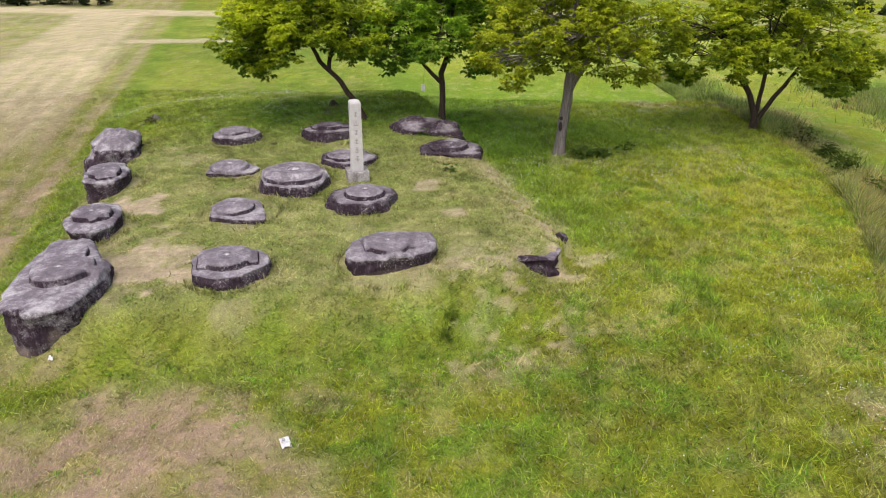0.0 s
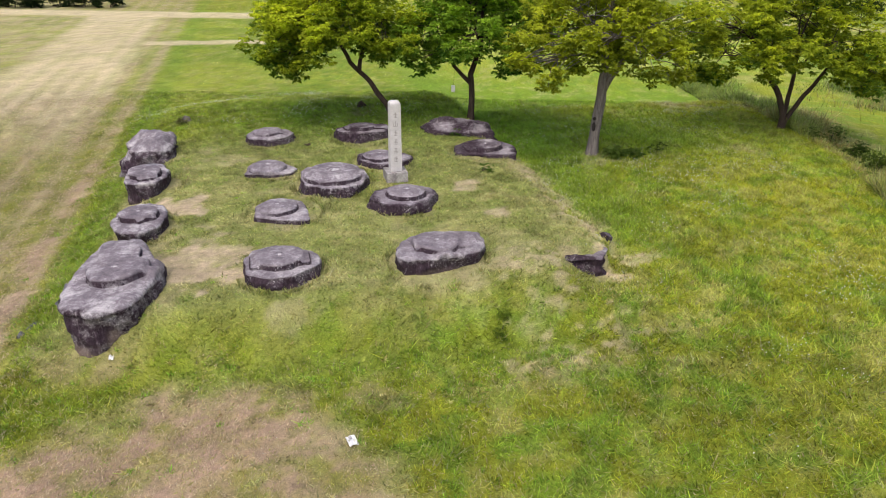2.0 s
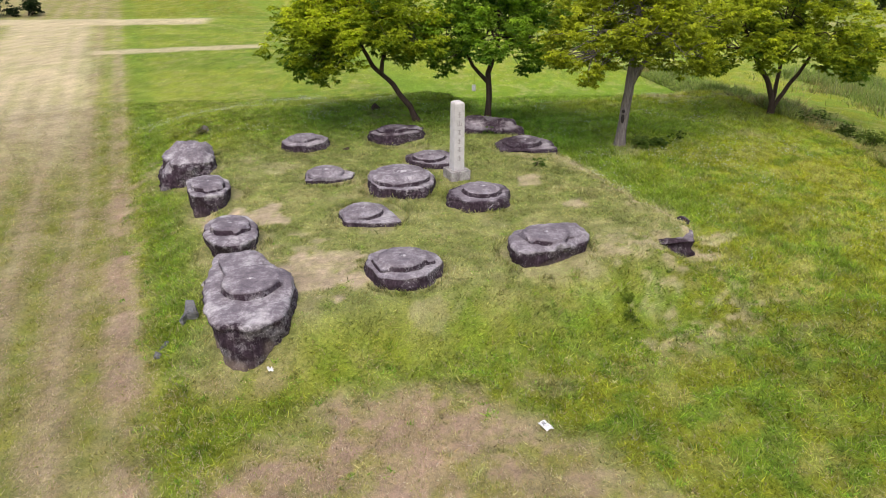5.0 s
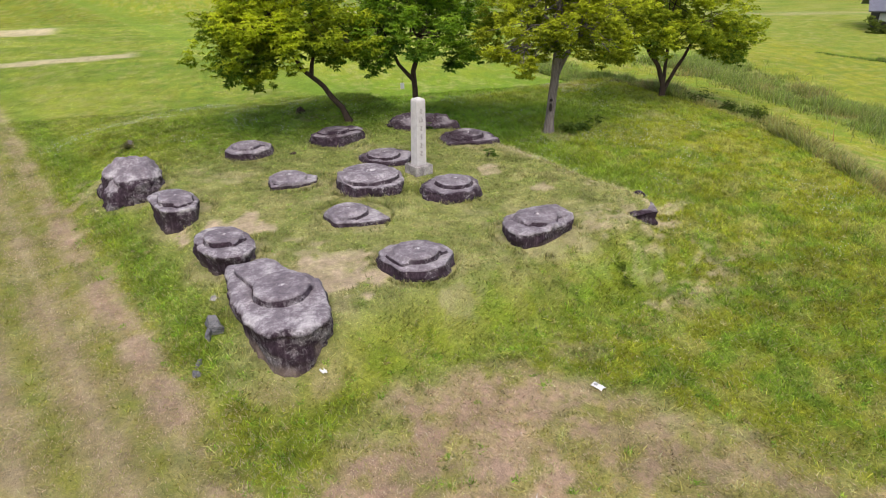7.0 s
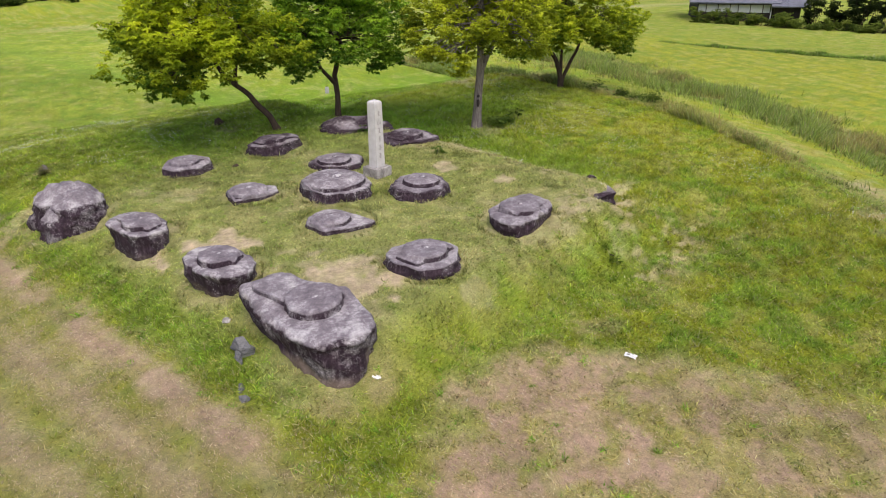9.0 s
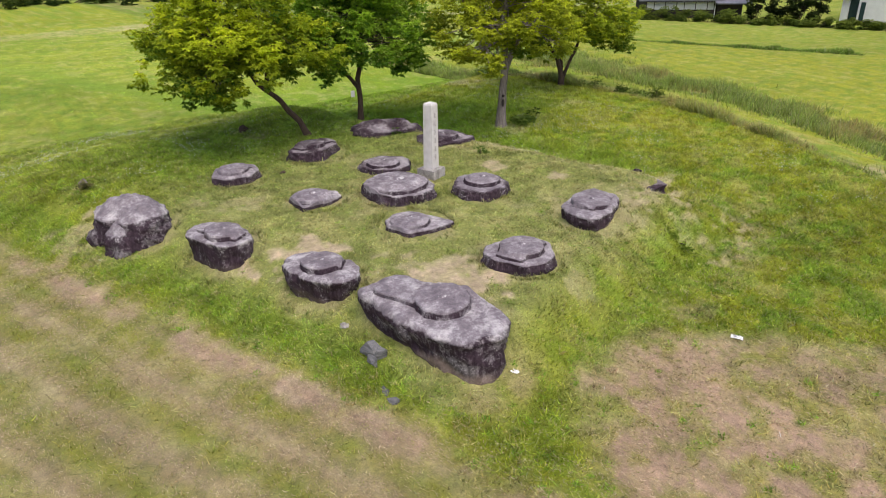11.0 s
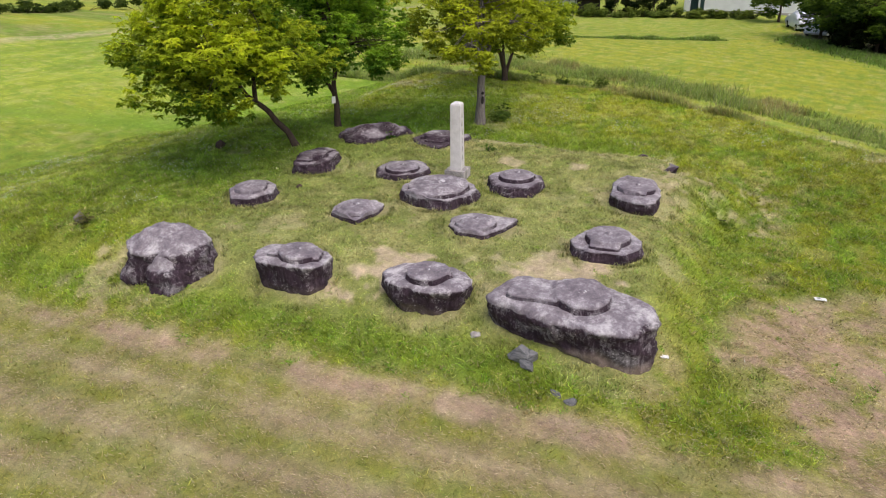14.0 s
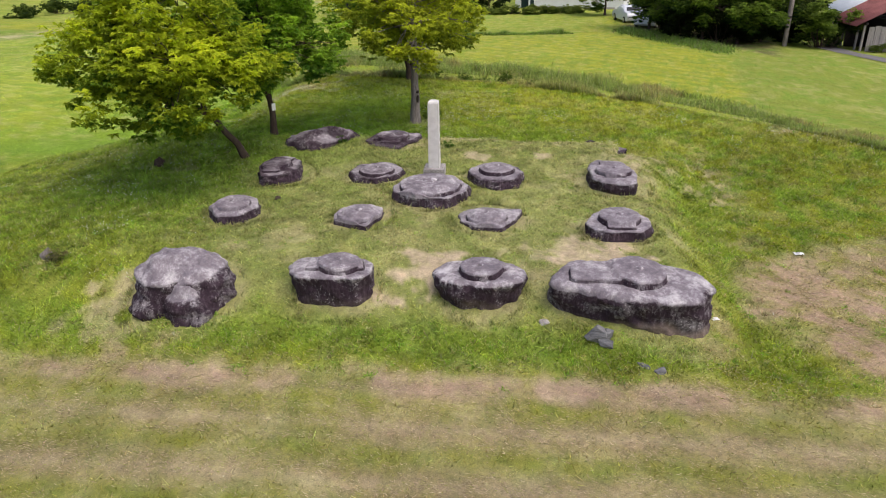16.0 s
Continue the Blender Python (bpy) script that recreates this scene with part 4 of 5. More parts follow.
    foundation_stone(-5.15, 16.17, [(-0.42, 0.10), (-0.38, 0.40), (-0.10, 0.52), (0.40, 0.40), (0.70, 0.06), (0.56, -0.24), (0.16, -0.42), (-0.5, -0.40)],
                     0.95, "low half-buried foundation stone with a pale round seat", 0.42, 0.075, True, 0.08, False, (), (0, 0.02), soften=2, dome=0.045, flare=0.06, rough=0.025, shoulder=0.04, crust_shade=-0.20)
    foundation_stone(-3.41, 15.26, [(-0.72, 0.10), (-0.56, 0.60), (-0.06, 0.82), (0.52, 0.66), (0.76, 0.10), (0.72, -0.40), (0.46, -0.76), (0.0, -0.82), (-0.52, -0.66), (-0.74, -0.26)],
                     1.10, "large round centre foundation stone with a broad domed pillar seat", 0.66, 0.10, True, 0.17, False, (), (0, 0), soften=4, dome=0.045, flare=0.06, rough=0.035, shoulder=0.06, crust_shade=-0.04, lichen=0.7)
    foundation_stone(-1.70, 14.32, [(-0.74, 0.14), (-0.40, 0.44), (0.06, 0.58), (0.50, 0.42), (0.66, 0.0), (0.50, -0.50), (0.10, -0.72), (-0.36, -0.74), (-0.80, -0.38)],
                     1.05, "dark round foundation stone with a stepped seat beside the pillar", 0.40, 0.08, True, 0.085, False, (), (0.0, -0.1), soften=3, dome=0.045, flare=0.06, rough=0.03, shoulder=0.08, crust_shade=0.36, lichen=0.15)
    foundation_stone(-2.56, 17.03, [(-0.54, 0.32), (-0.10, 0.64), (0.46, 0.66), (0.82, 0.26), (0.78, -0.20), (0.40, -0.54), (-0.10, -0.52), (-0.50, -0.2)],
                     1.00, "low dark foundation stone with a white-spotted round seat", 0.40, 0.07, True, 0.06, True, (), (0.02, 0), soften=3, dome=0.045, flare=0.06, rough=0.03, shoulder=0.06, crust_shade=0.32, lichen=0.15)
    boulder = foundation_stone(-8.70, 17.85, [(-0.74, 0.26), (-0.50, 0.64), (0.06, 0.82), (0.58, 0.62), (0.76, 0.0), (0.68, -0.58), (0.26, -0.82), (-0.12, -0.66), (-0.40, -0.22)],
                     1.25, "rugged pale-lichened boulder with a broken shoulder at the mound's corner", 0.0, soften=6, dome=0.17, fall=2.8, tilt=(0.05, 0.10), flare=0.04, bulge=0.03, rough=0.07, calm=1.0,
                     dents=((-0.80, 0.08, 0.28, 0.26, 0.18), (0.1, -0.9, 0.5, 0.25, 0.08), (0.3, 0.2, 0.8, 0.3, 0.05)), shoulder=0.13, crust_shade=-0.02, lichen=0.7, flank=0.30)
    z0 = boulder.location.z
    lump = stone_body([(-0.66, -0.20), (-0.44, 0.08), (-0.04, 0.04), (0.18, -0.36), (0.06, -0.76), (-0.44, -0.68)], 1.02 - z0, 0.05 - z0, 31, dome=0.22, fall=1.7, tilt=(0.10, 0.04), flare=0.22, bulge=0.03, rough=0.05, calm=0.9, shoulder=0.12, crust_shade=0.10, lichen=0.7, flank=0.35)
    part("broken_shoulder", lump[0], MAT_STONE, boulder)
    foundation_stone(-5.75, 18.81, [(-0.62, 0.05), (-0.24, 0.50), (0.36, 0.60), (0.68, 0.30), (0.58, -0.16), (0.16, -0.44), (-0.40, -0.38)],
                     1.09, "low smooth grey foundation stone with a worn humped top", 0.36, 0.05, False, 0.06, False, ((0, 0.44, 0.5, 0.9),), (-0.04, 0.06), soften=5, dome=0.08, flare=0.10, rough=0.03, shoulder=0.09, crust_shade=-0.22)
    foundation_stone(-3.28, 19.4, [(-0.76, -0.02), (-0.16, 0.44), (0.66, 0.62), (0.96, 0.28), (0.78, -0.22), (0.10, -0.58), (-0.40, -0.52)],
                     1.11, "long dark foundation stone with a stepped top under the leaning tree", 0.36, 0.055, False, 0.0, False, ((0, 0.76, 0.5, 1.1), (180, 0.5, 0.45, 1)), (0.04, 0.04), soften=2, dome=0.045, flare=0.03, rough=0.05, shoulder=0.06, crust_shade=0.40, lichen=0.15)
    foundation_stone(-0.40, 19.80, [(-1.04, 0.50), (-0.62, 0.86), (0.0, 0.80), (0.74, 0.28), (0.92, -0.42), (0.68, -0.80), (0.1, -0.76), (-0.66, -0.66), (-1.04, -0.36)],
                     1.30, "long dark weathered boulder with a rounded back below a tree", 0.0, soften=4, dome=0.16, fall=2.6, tilt=(-0.05, 0.0), flare=0.06, bulge=0.06, rough=0.08, calm=0.9, shoulder=0.18, crust_shade=0.46, lichen=0.0)
    foundation_stone(0.14, 17.75, [(-0.78, 0.20), (-0.42, 0.72), (0.40, 0.80), (0.84, 0.26), (0.78, -0.44), (0.10, -0.62), (-0.66, -0.42)],
                     1.05, "low flat dark foundation stone sunk into the lawn", 0.42, 0.07, False, 0.05, False, ((180, 0.56, 0.55, 1), (90, 0.52, 0.55, 1)), (0.02, 0.08), soften=3, dome=0.05, flare=0.08, rough=0.04, shoulder=0.06, crust_shade=0.46, lichen=0.1)
    # the corner stone that only shows in the broken bank
    foundation_stone(1.74, 12.12, [(-0.66, -0.44), (-0.40, 0.10), (0.10, 0.30), (0.42, 0.24), (0.52, -0.04), (0.44, -0.28), (0.24, -0.52), (-0.10, -0.52)],
                     0.78, "dark foundation stone half buried in the broken edge of the mound", 0.0, soften=1, dome=0.02, tilt=(0.06, 0.0), flare=-0.04, rough=0.07, shoulder=0.04, crust_shade=0.40, lichen=0.2, flank=0.12, foot=-0.1)


build_stones()


# ---- the inscribed pillar ----
def stone_pillar():
    x, y, z = -2.03, 15.70, h1(-2.03, 15.70)
    ob = thing("stone_pillar", (x, y, z), "pale square granite pillar with engraved characters on a stained block", "pillar", "", math.degrees(YAW))
    base = box_mesh(-0.25, 0.25, -0.25, 0.25, -0.12, 1.10 - z, bevel=0.012)
    part("base_block", base, MAT_GRANITE_OLD, ob, "stained grey granite base block")
    bm = bmesh.new()
    rings = []
    for w, h in ((0.135, 1.095 - z), (0.135, 1.13 - z), (0.124, 2.665 - z), (0.108, 2.70 - z), (0.06, 2.725 - z), (0.0, 2.735 - z)):
        rings.append([bm.verts.new((sx * w, sy * w, h)) for sx, sy in ((-1, -1), (1, -1), (1, 1), (-1, 1))])
    for a, b in zip(rings, rings[1:]):
        for k in range(4):
            bm.faces.new((a[k], a[(k + 1) % 4], b[(k + 1) % 4], b[k]))
    bmesh.ops.remove_doubles(bm, verts=bm.verts, dist=0.001)
    sharp = [e for e in bm.edges if len(e.link_faces) == 2 and e.calc_face_angle(0) > 1.2]
    bmesh.ops.bevel(bm, geom=sharp, offset=0.004, segments=2, affect="EDGES", profile=0.6)
    part("shaft", bm, MAT_GRANITE, ob)
    # worn engraving: short strokes where the characters stand
    r = random.Random(7)
    for k in range(6):
        zc = 2.42 - z - k * 0.205
        half = 0.1355 - 0.011 * (zc - 1.13 + z) / 1.47
        bm = bmesh.new()
        if k == 1:
            for px, tall in ((-0.045, 0.03), (0.0, 0.055), (0.045, 0.03)):
                box(bm, px - 0.007, px + 0.007, -half - 0.003, -half + 0.01, zc - 0.04, zc - 0.04 + 2 * tall)
            box(bm, -0.052, 0.052, -half - 0.0026, -half + 0.01, zc - 0.053, zc - 0.039)
            part("engraved_character", bm, MAT_ENGRAVED, ob)
            continue
        for j in range(4):
            zz = zc + (j - 1.5) * 0.034
            w = r.uniform(0.028, 0.052)
            box(bm, -w, w, -half - 0.0025, -half + 0.01, zz - 0.006, zz + 0.006)
        box(bm, -0.007, 0.007, -half - 0.003, -half + 0.01, zc - 0.062, zc + 0.062)
        part("engraved_character", bm, MAT_ENGRAVED, ob)
    return ob


stone_pillar()


# ---- small rocks and litter ----
def loose_rock(x, y, size, squash, label, mat, seed, sink=0.3, turn=0.0, name="rock", corners=26):
    r = random.Random(seed)
    bm = bmesh.new()
    for k in range(corners):
        d = Vector((r.gauss(0, 1), r.gauss(0, 1), r.gauss(0, 1))).normalized() * r.uniform(0.75, 1.1)
        bm.verts.new((d.x * size[0], d.y * size[1], max(d.z, -0.5) * squash))
    hull = bmesh.ops.convex_hull(bm, input=bm.verts[:])
    bmesh.ops.delete(bm, geom=[v for v in bm.verts if not v.link_faces], context="VERTS")
    bmesh.ops.bevel(bm, geom=bm.edges[:], offset=0.06 * min(size), segments=2, affect="EDGES", profile=0.6)
    me = bpy.data.meshes.new(name)
    bm.to_mesh(me)
    bm.free()
    if mat is MAT_STONE:
        value(me, np.array([0.75 if abs(v.normal.z) < 0.7 else 0.45 for v in me.vertices]), "crust_shade")
        value(me, np.zeros(len(me.vertices)), "bare")
    me.materials.append(mat)
    ob = new(name, me)
    ob.matrix_world = pose(x, y, h1(x, y) + squash * (0.4 - sink) + 0.0, 0, 0, turn)
    return tagged(ob, label, "rock")


loose_rock(-7.38, 10.76, (0.15, 0.24), 0.26, "dark blue-grey split rock beside the great corner stone", MAT_BLUESTONE, 3.1, 0.2, 24, corners=11)
loose_rock(-7.40, 10.60, (0.14, 0.19), 0.19, "angular dark blue-grey rock leaning on another", MAT_BLUESTONE, 12.6, 0.2, -35, corners=10)
loose_rock(-7.34, 10.62, (0.12, 0.15), 0.22, "dark blue-grey rock splinter wedged between two others", MAT_BLUESTONE, 15.2, 0.2, 60, corners=9)
loose_rock(-7.72, 9.72, (0.09, 0.12), 0.08, "small flat blue-grey stone in the grass", MAT_BLUESTONE, 5.2, 0.35, 20)
loose_rock(-7.68, 9.98, (0.07, 0.13), 0.05, "narrow blue-grey stone sunk in the grass", MAT_BLUESTONE, 6.4, 0.35, -15)
loose_rock(-7.28, 11.66, (0.11, 0.10), 0.06, "pale flat stone sunk in the lawn", MAT_GRANITE_OLD, 7.7, 0.4)
loose_rock(-3.62, 22.75, (0.20, 0.17), 0.20, "small dark stone in the shade behind the leaning tree", MAT_BARK, 8.3, 0.3)
loose_rock(-8.74, 20.95, (0.15, 0.15), 0.24, "weathered brown tree stump overgrown with grass", MAT_BARK_PALE, 9.9, 0.3, 0, "tree_stump")
loose_rock(2.32, 12.72, (0.12, 0.22), 0.15, "dark broken rock in the edge of the mound", MAT_STONE, 2.2, 0.2, 10)
loose_rock(-4.62, 18.55, (0.10, 0.08), 0.06, "small dark stone beside a foundation stone", MAT_BARK, 4.4, 0.3)


def litter(x, y, w, d, turn, label, printed):
    z = h1(x, y)
    ob = thing("litter", (x, y, z), label, "litter", "", turn)
    bm = bmesh.new()
    bmesh.ops.create_grid(bm, x_segments=8, y_segments=8, size=1.0)
    for v in bm.verts:
        v.co = Vector((v.co.x * w / 2, v.co.y * d / 2, 0.035 + 0.03 * noise.noise(Vector((v.co.x * 1.4, v.co.y * 1.4, x)))))
    bmesh.ops.solidify(bm, geom=bm.faces[:], thickness=0.006)
    part("sheet", bm, MAT_PAPER, ob)
    if printed:
        part("printed_mark", box_mesh(-w * 0.25, w * 0.05, d * 0.05, d * 0.3, 0.05, 0.064, bevel=0.002), MAT_INK, ob, "grey printed patch")
    return ob


litter(-2.06, 7.43, 0.13, 0.20, 25, "crumpled white plastic wrapper on the grass", True)
litter(-5.93, 9.00, 0.07, 0.13, 20, "small white slip of paper in the grass", False)


# ---- trees ----
def tube(bm, path, radii, sides=8, rough=0.0):
    rings = []
    for i, (p, r) in enumerate(zip(path, radii)):
        d = (path[min(i + 1, len(path) - 1)] - path[max(i - 1, 0)]).normalized()
        a = d.orthogonal().normalized() if i == 0 else (a - d * a.dot(d)).normalized()
        b = d.cross(a)
        ring = []
        for k in range(sides):
            t = 2 * math.pi * k / sides
            w = 1 + rough * noise.noise(Vector((math.cos(t) * 2.5, math.sin(t) * 2.5, p.z * 0.8 + p.x)))
            ring.append(bm.verts.new(p + (a * math.cos(t) + b * math.sin(t)) * r * w))
        rings.append(ring)
    for q, s in zip(rings, rings[1:]):
        for k in range(sides):
            f = bm.faces.new((q[k], q[(k + 1) % sides], s[(k + 1) % sides], s[k]))
            f.smooth = True
    bm.faces.new(rings[-1])
    return bm


def bend(a, b, sag, r, steps=7):
    """A slightly crooked way from a to b."""
    side = Vector((r.uniform(-1, 1), r.uniform(-1, 1), 0)) * (b - a).length * 0.10
    return [a.lerp(b, t) + side * math.sin(math.pi * t) + Vector((0, 0, sag * math.sin(math.pi * t))) for t in (k / (steps - 1) for k in range(steps))]


def leaf_cloud(centres, spread, per, size, tip_light, seed, dark, light):
    """Rosettes of pointed folded leaves round the twig tips, each tip tinted from dark green to light yellow."""
    g = np.random.default_rng(seed)
    k, blade = max(per // 8, 2), 8
    m = len(centres) * k
    c = np.repeat(centres, k, 0)
    off = g.normal(0, 1, (m, 3))
    off /= np.linalg.norm(off, axis=1, keepdims=True)
    off *= (g.uniform(0.1, 1, (m, 1)) ** 0.5) * spread
    off[:, 2] *= 0.6
    core = c + off
    tone = np.repeat(tip_light, k) + g.normal(0, 0.13, m) + 0.10 * off[:, 2] / spread
    n = m * blade
    p = np.repeat(core, blade, 0)
    a = np.tile(np.arange(blade) * 2 * math.pi / blade, m) + np.repeat(g.uniform(0, 6.28, m), blade) + g.normal(0, 0.25, n)
    ln = size * g.uniform(0.7, 1.3, n)
    d = np.stack([np.cos(a), np.sin(a), g.normal(-0.22, 0.30, n)], -1) + np.repeat(off, blade, 0) / spread * 0.5
    d /= np.linalg.norm(d, axis=1, keepdims=True)
    up = np.array((0, 0, 1.0)) + g.normal(0, 0.35, (n, 3))
    s = np.cross(d, up)
    s /= np.linalg.norm(s, axis=1, keepdims=True) + 1e-6
    nn = np.cross(s, d)
    w = ln * g.uniform(0.22, 0.34, n)
    v0 = p
    v1 = p + d * (ln * 0.5)[:, None] + s * w[:, None] + nn * (0.10 * ln)[:, None]
    v2 = p + d * ln[:, None] - np.array((0, 0, 0.12)) * ln[:, None]
    v3 = p + d * (ln * 0.5)[:, None] - s * w[:, None] + nn * (0.10 * ln)[:, None]
    verts = np.stack([v0, v1, v2, v3], 1).reshape(-1, 3)
    q = np.arange(4 * n).reshape(n, 4)
    tris = np.concatenate([q[:, [0, 1, 2]], q[:, [0, 2, 3]]])
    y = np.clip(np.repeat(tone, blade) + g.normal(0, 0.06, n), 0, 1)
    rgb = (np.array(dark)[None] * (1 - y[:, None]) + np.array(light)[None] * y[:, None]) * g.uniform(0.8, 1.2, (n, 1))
    me = tri_mesh("crown", verts, tris)
    colour(me, np.repeat(np.clip(rgb, 0.003, 0.8), 4, 0))
    return me


def crown_points(lobes, count, r):
    """Twig tips gathered in clumps over the crown's lobes, with gaps between the clumps; and how light the leaves of
    each are coloured.
    """
    out, lift = [], []
    total = sum(l[3] * l[4] for l in lobes)
    for cx, cy, cz, rh, rv in lobes:
        size = min(0.34, 0.34 * min(rh, rv) + 0.03)
        for _ in range(max(1, int(count * rh * rv / total / 8))):
            d = Vector((r.gauss(0, 1), r.gauss(0, 1), r.gauss(0, 1))).normalized()
            k = r.uniform(0.30, 1.0) ** 0.45
            c = Vector((cx + d.x * rh * k, cy + d.y * rh * k, cz + d.z * rv * k * (1.0 if d.z > 0 else 0.75)))
            # crown light and shade put into leaf colour: pale tops, dark insides and undersides
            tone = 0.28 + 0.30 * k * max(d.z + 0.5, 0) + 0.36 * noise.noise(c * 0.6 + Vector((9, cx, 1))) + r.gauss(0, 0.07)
            wide = size * r.uniform(0.7, 1.25)
            for _ in range(8):
                e = Vector((r.gauss(0, 1), r.gauss(0, 1), r.gauss(0, 1))).normalized() * r.uniform(0.2, 1.0) ** 0.5
                out.append(c + Vector((e.x * wide, e.y * wide, e.z * wide * 0.88)))
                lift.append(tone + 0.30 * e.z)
    return out, lift


def tree(place, stems, lobes, label, seed, count=420, per=58, size=0.12, dark=(0.105, 0.195, 0.020), light=(0.48, 0.54, 0.034), bark=None, trunk_r=0.13, spread=0.42, group="trees behind the mound", flare=1.5):
    """stems: lists of points from the root; lobes: (x, y, z, horizontal radius, vertical radius), all from the root."""
    r = random.Random(seed)
    bark = bark or MAT_BARK
    z0 = h1(*place)
    ob = thing("tree", (*place, z0), label, "tree", group)
    ends = []
    for k, stem in enumerate(stems):
        pts = [Vector(p) for p in stem]
        path = []
        for a, b in zip(pts, pts[1:]):
            path += [a.lerp(b, t / 4) + Vector((noise.noise(a.lerp(b, t / 4) * 2) * 0.05, noise.noise(a.lerp(b, t / 4) * 2 + Vector((5, 0, 0))) * 0.05, 0)) for t in range(4)]
        path.append(pts[-1])
        n = len(path)
        girth = trunk_r if k == 0 else trunk_r * 0.68
        radii = [girth * (1 - 0.5 * i / (n - 1)) * (1 + ((flare - 1) * max(0, 1 - i / 2.5) if k == 0 else 0)) for i in range(n)]
        bm = tube(bmesh.new(), path, radii, 14, 0.35)
        part("trunk" if k == 0 else "stem", bm, bark, ob)
        ends.append((path[-1], radii[-1], path[n // 2], radii[n // 2]))
    tips, tip_light = crown_points(lobes, count, r)
    for lobe in lobes:
        c = Vector(lobe[:3])
        start, rad = min(((e[0], e[1]) for e in ends), key=lambda e: (e[0] - c).length)
        low = min(((e[2], e[3]) for e in ends), key=lambda e: (e[0] - c).length)
        if c.z < start.z + 0.2 and low[0].z < c.z:
            start, rad = low[0].lerp(start, 0.55), rad
        bm = bmesh.new()
        path = bend(start, c + Vector((0, 0, lobe[4] * 0.25)), 0.15, r)
        rr = rad * 0.72
        tube(bm, path, [rr * (1 - 0.75 * i / 6) for i in range(7)], 7, 0.2)
        near = sorted((t for t in tips if (t - c).length < max(lobe[3], lobe[4]) * 1.1), key=lambda t: r.random())[:14]
        for t in near:
            s = path[r.randint(2, 6)]
            tube(bm, bend(s, t, 0.05, r, 5), [rr * 0.30 * (1 - 0.8 * i / 4) + 0.003 for i in range(5)], 5)
        part("limb", bm, bark, ob)
    part("crown", leaf_cloud(np.array([t[:] for t in tips]), spread, per, size, np.array(tip_light), seed, dark, light), MAT_LEAF, ob, "yellow-green leaves, shade painted in: darker inside and below, paler on top")
    return ob


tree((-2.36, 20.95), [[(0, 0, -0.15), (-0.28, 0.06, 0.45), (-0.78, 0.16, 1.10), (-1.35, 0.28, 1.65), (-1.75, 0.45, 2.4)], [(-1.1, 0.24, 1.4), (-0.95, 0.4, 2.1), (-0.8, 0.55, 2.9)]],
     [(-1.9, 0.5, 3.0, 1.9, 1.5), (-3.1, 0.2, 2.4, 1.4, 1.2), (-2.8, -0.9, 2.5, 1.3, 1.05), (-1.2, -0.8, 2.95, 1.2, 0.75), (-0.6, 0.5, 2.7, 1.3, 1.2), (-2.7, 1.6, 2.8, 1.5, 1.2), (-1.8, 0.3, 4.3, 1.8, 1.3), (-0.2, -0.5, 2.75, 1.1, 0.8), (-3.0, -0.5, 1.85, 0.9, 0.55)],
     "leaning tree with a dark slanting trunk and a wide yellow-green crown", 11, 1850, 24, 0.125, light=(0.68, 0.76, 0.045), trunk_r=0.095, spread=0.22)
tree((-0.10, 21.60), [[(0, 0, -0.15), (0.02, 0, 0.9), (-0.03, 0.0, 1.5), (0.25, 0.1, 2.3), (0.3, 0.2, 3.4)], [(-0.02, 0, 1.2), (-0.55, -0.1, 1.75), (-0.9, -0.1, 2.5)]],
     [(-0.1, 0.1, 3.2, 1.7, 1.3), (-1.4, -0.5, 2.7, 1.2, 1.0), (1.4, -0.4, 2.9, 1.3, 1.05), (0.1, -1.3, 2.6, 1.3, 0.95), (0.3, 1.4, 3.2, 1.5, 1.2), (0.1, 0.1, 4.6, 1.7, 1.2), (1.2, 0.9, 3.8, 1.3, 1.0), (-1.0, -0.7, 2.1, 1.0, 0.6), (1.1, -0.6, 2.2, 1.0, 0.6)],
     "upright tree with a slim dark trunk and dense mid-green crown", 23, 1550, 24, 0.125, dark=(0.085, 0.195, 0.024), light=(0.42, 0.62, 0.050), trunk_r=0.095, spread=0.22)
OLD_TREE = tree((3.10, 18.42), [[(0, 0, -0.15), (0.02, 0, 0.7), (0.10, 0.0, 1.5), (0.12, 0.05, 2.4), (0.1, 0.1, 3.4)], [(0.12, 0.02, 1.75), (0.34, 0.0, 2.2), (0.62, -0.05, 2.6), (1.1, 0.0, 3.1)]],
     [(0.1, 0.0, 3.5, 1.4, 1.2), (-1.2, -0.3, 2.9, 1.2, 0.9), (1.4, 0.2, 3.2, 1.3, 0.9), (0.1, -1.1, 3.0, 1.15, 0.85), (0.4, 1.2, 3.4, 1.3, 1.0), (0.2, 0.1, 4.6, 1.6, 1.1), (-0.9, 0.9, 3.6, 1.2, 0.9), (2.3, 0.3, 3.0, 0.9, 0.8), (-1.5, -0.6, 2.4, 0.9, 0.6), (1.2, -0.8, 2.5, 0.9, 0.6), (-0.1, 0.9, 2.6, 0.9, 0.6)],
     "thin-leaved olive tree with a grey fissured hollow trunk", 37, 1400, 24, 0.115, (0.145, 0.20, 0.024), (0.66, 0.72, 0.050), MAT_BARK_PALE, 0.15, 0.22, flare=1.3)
for z, tall in ((0.80, 0.13), (1.02, 0.05)):    # rot holes in the old trunk
    bm = bmesh.new()
    bmesh.ops.create_uvsphere(bm, u_segments=14, v_segments=8, radius=1.0)
    for v in bm.verts:
        v.co = Vector((v.co.x * 0.05, v.co.y * 0.04, v.co.z * tall))
    hole = part("rot_hole", bm, MAT_TIMBER, OLD_TREE, "black rotted hollow")
    hole.matrix_local = pose(-0.045, -0.125, z, 4, 0, -20)
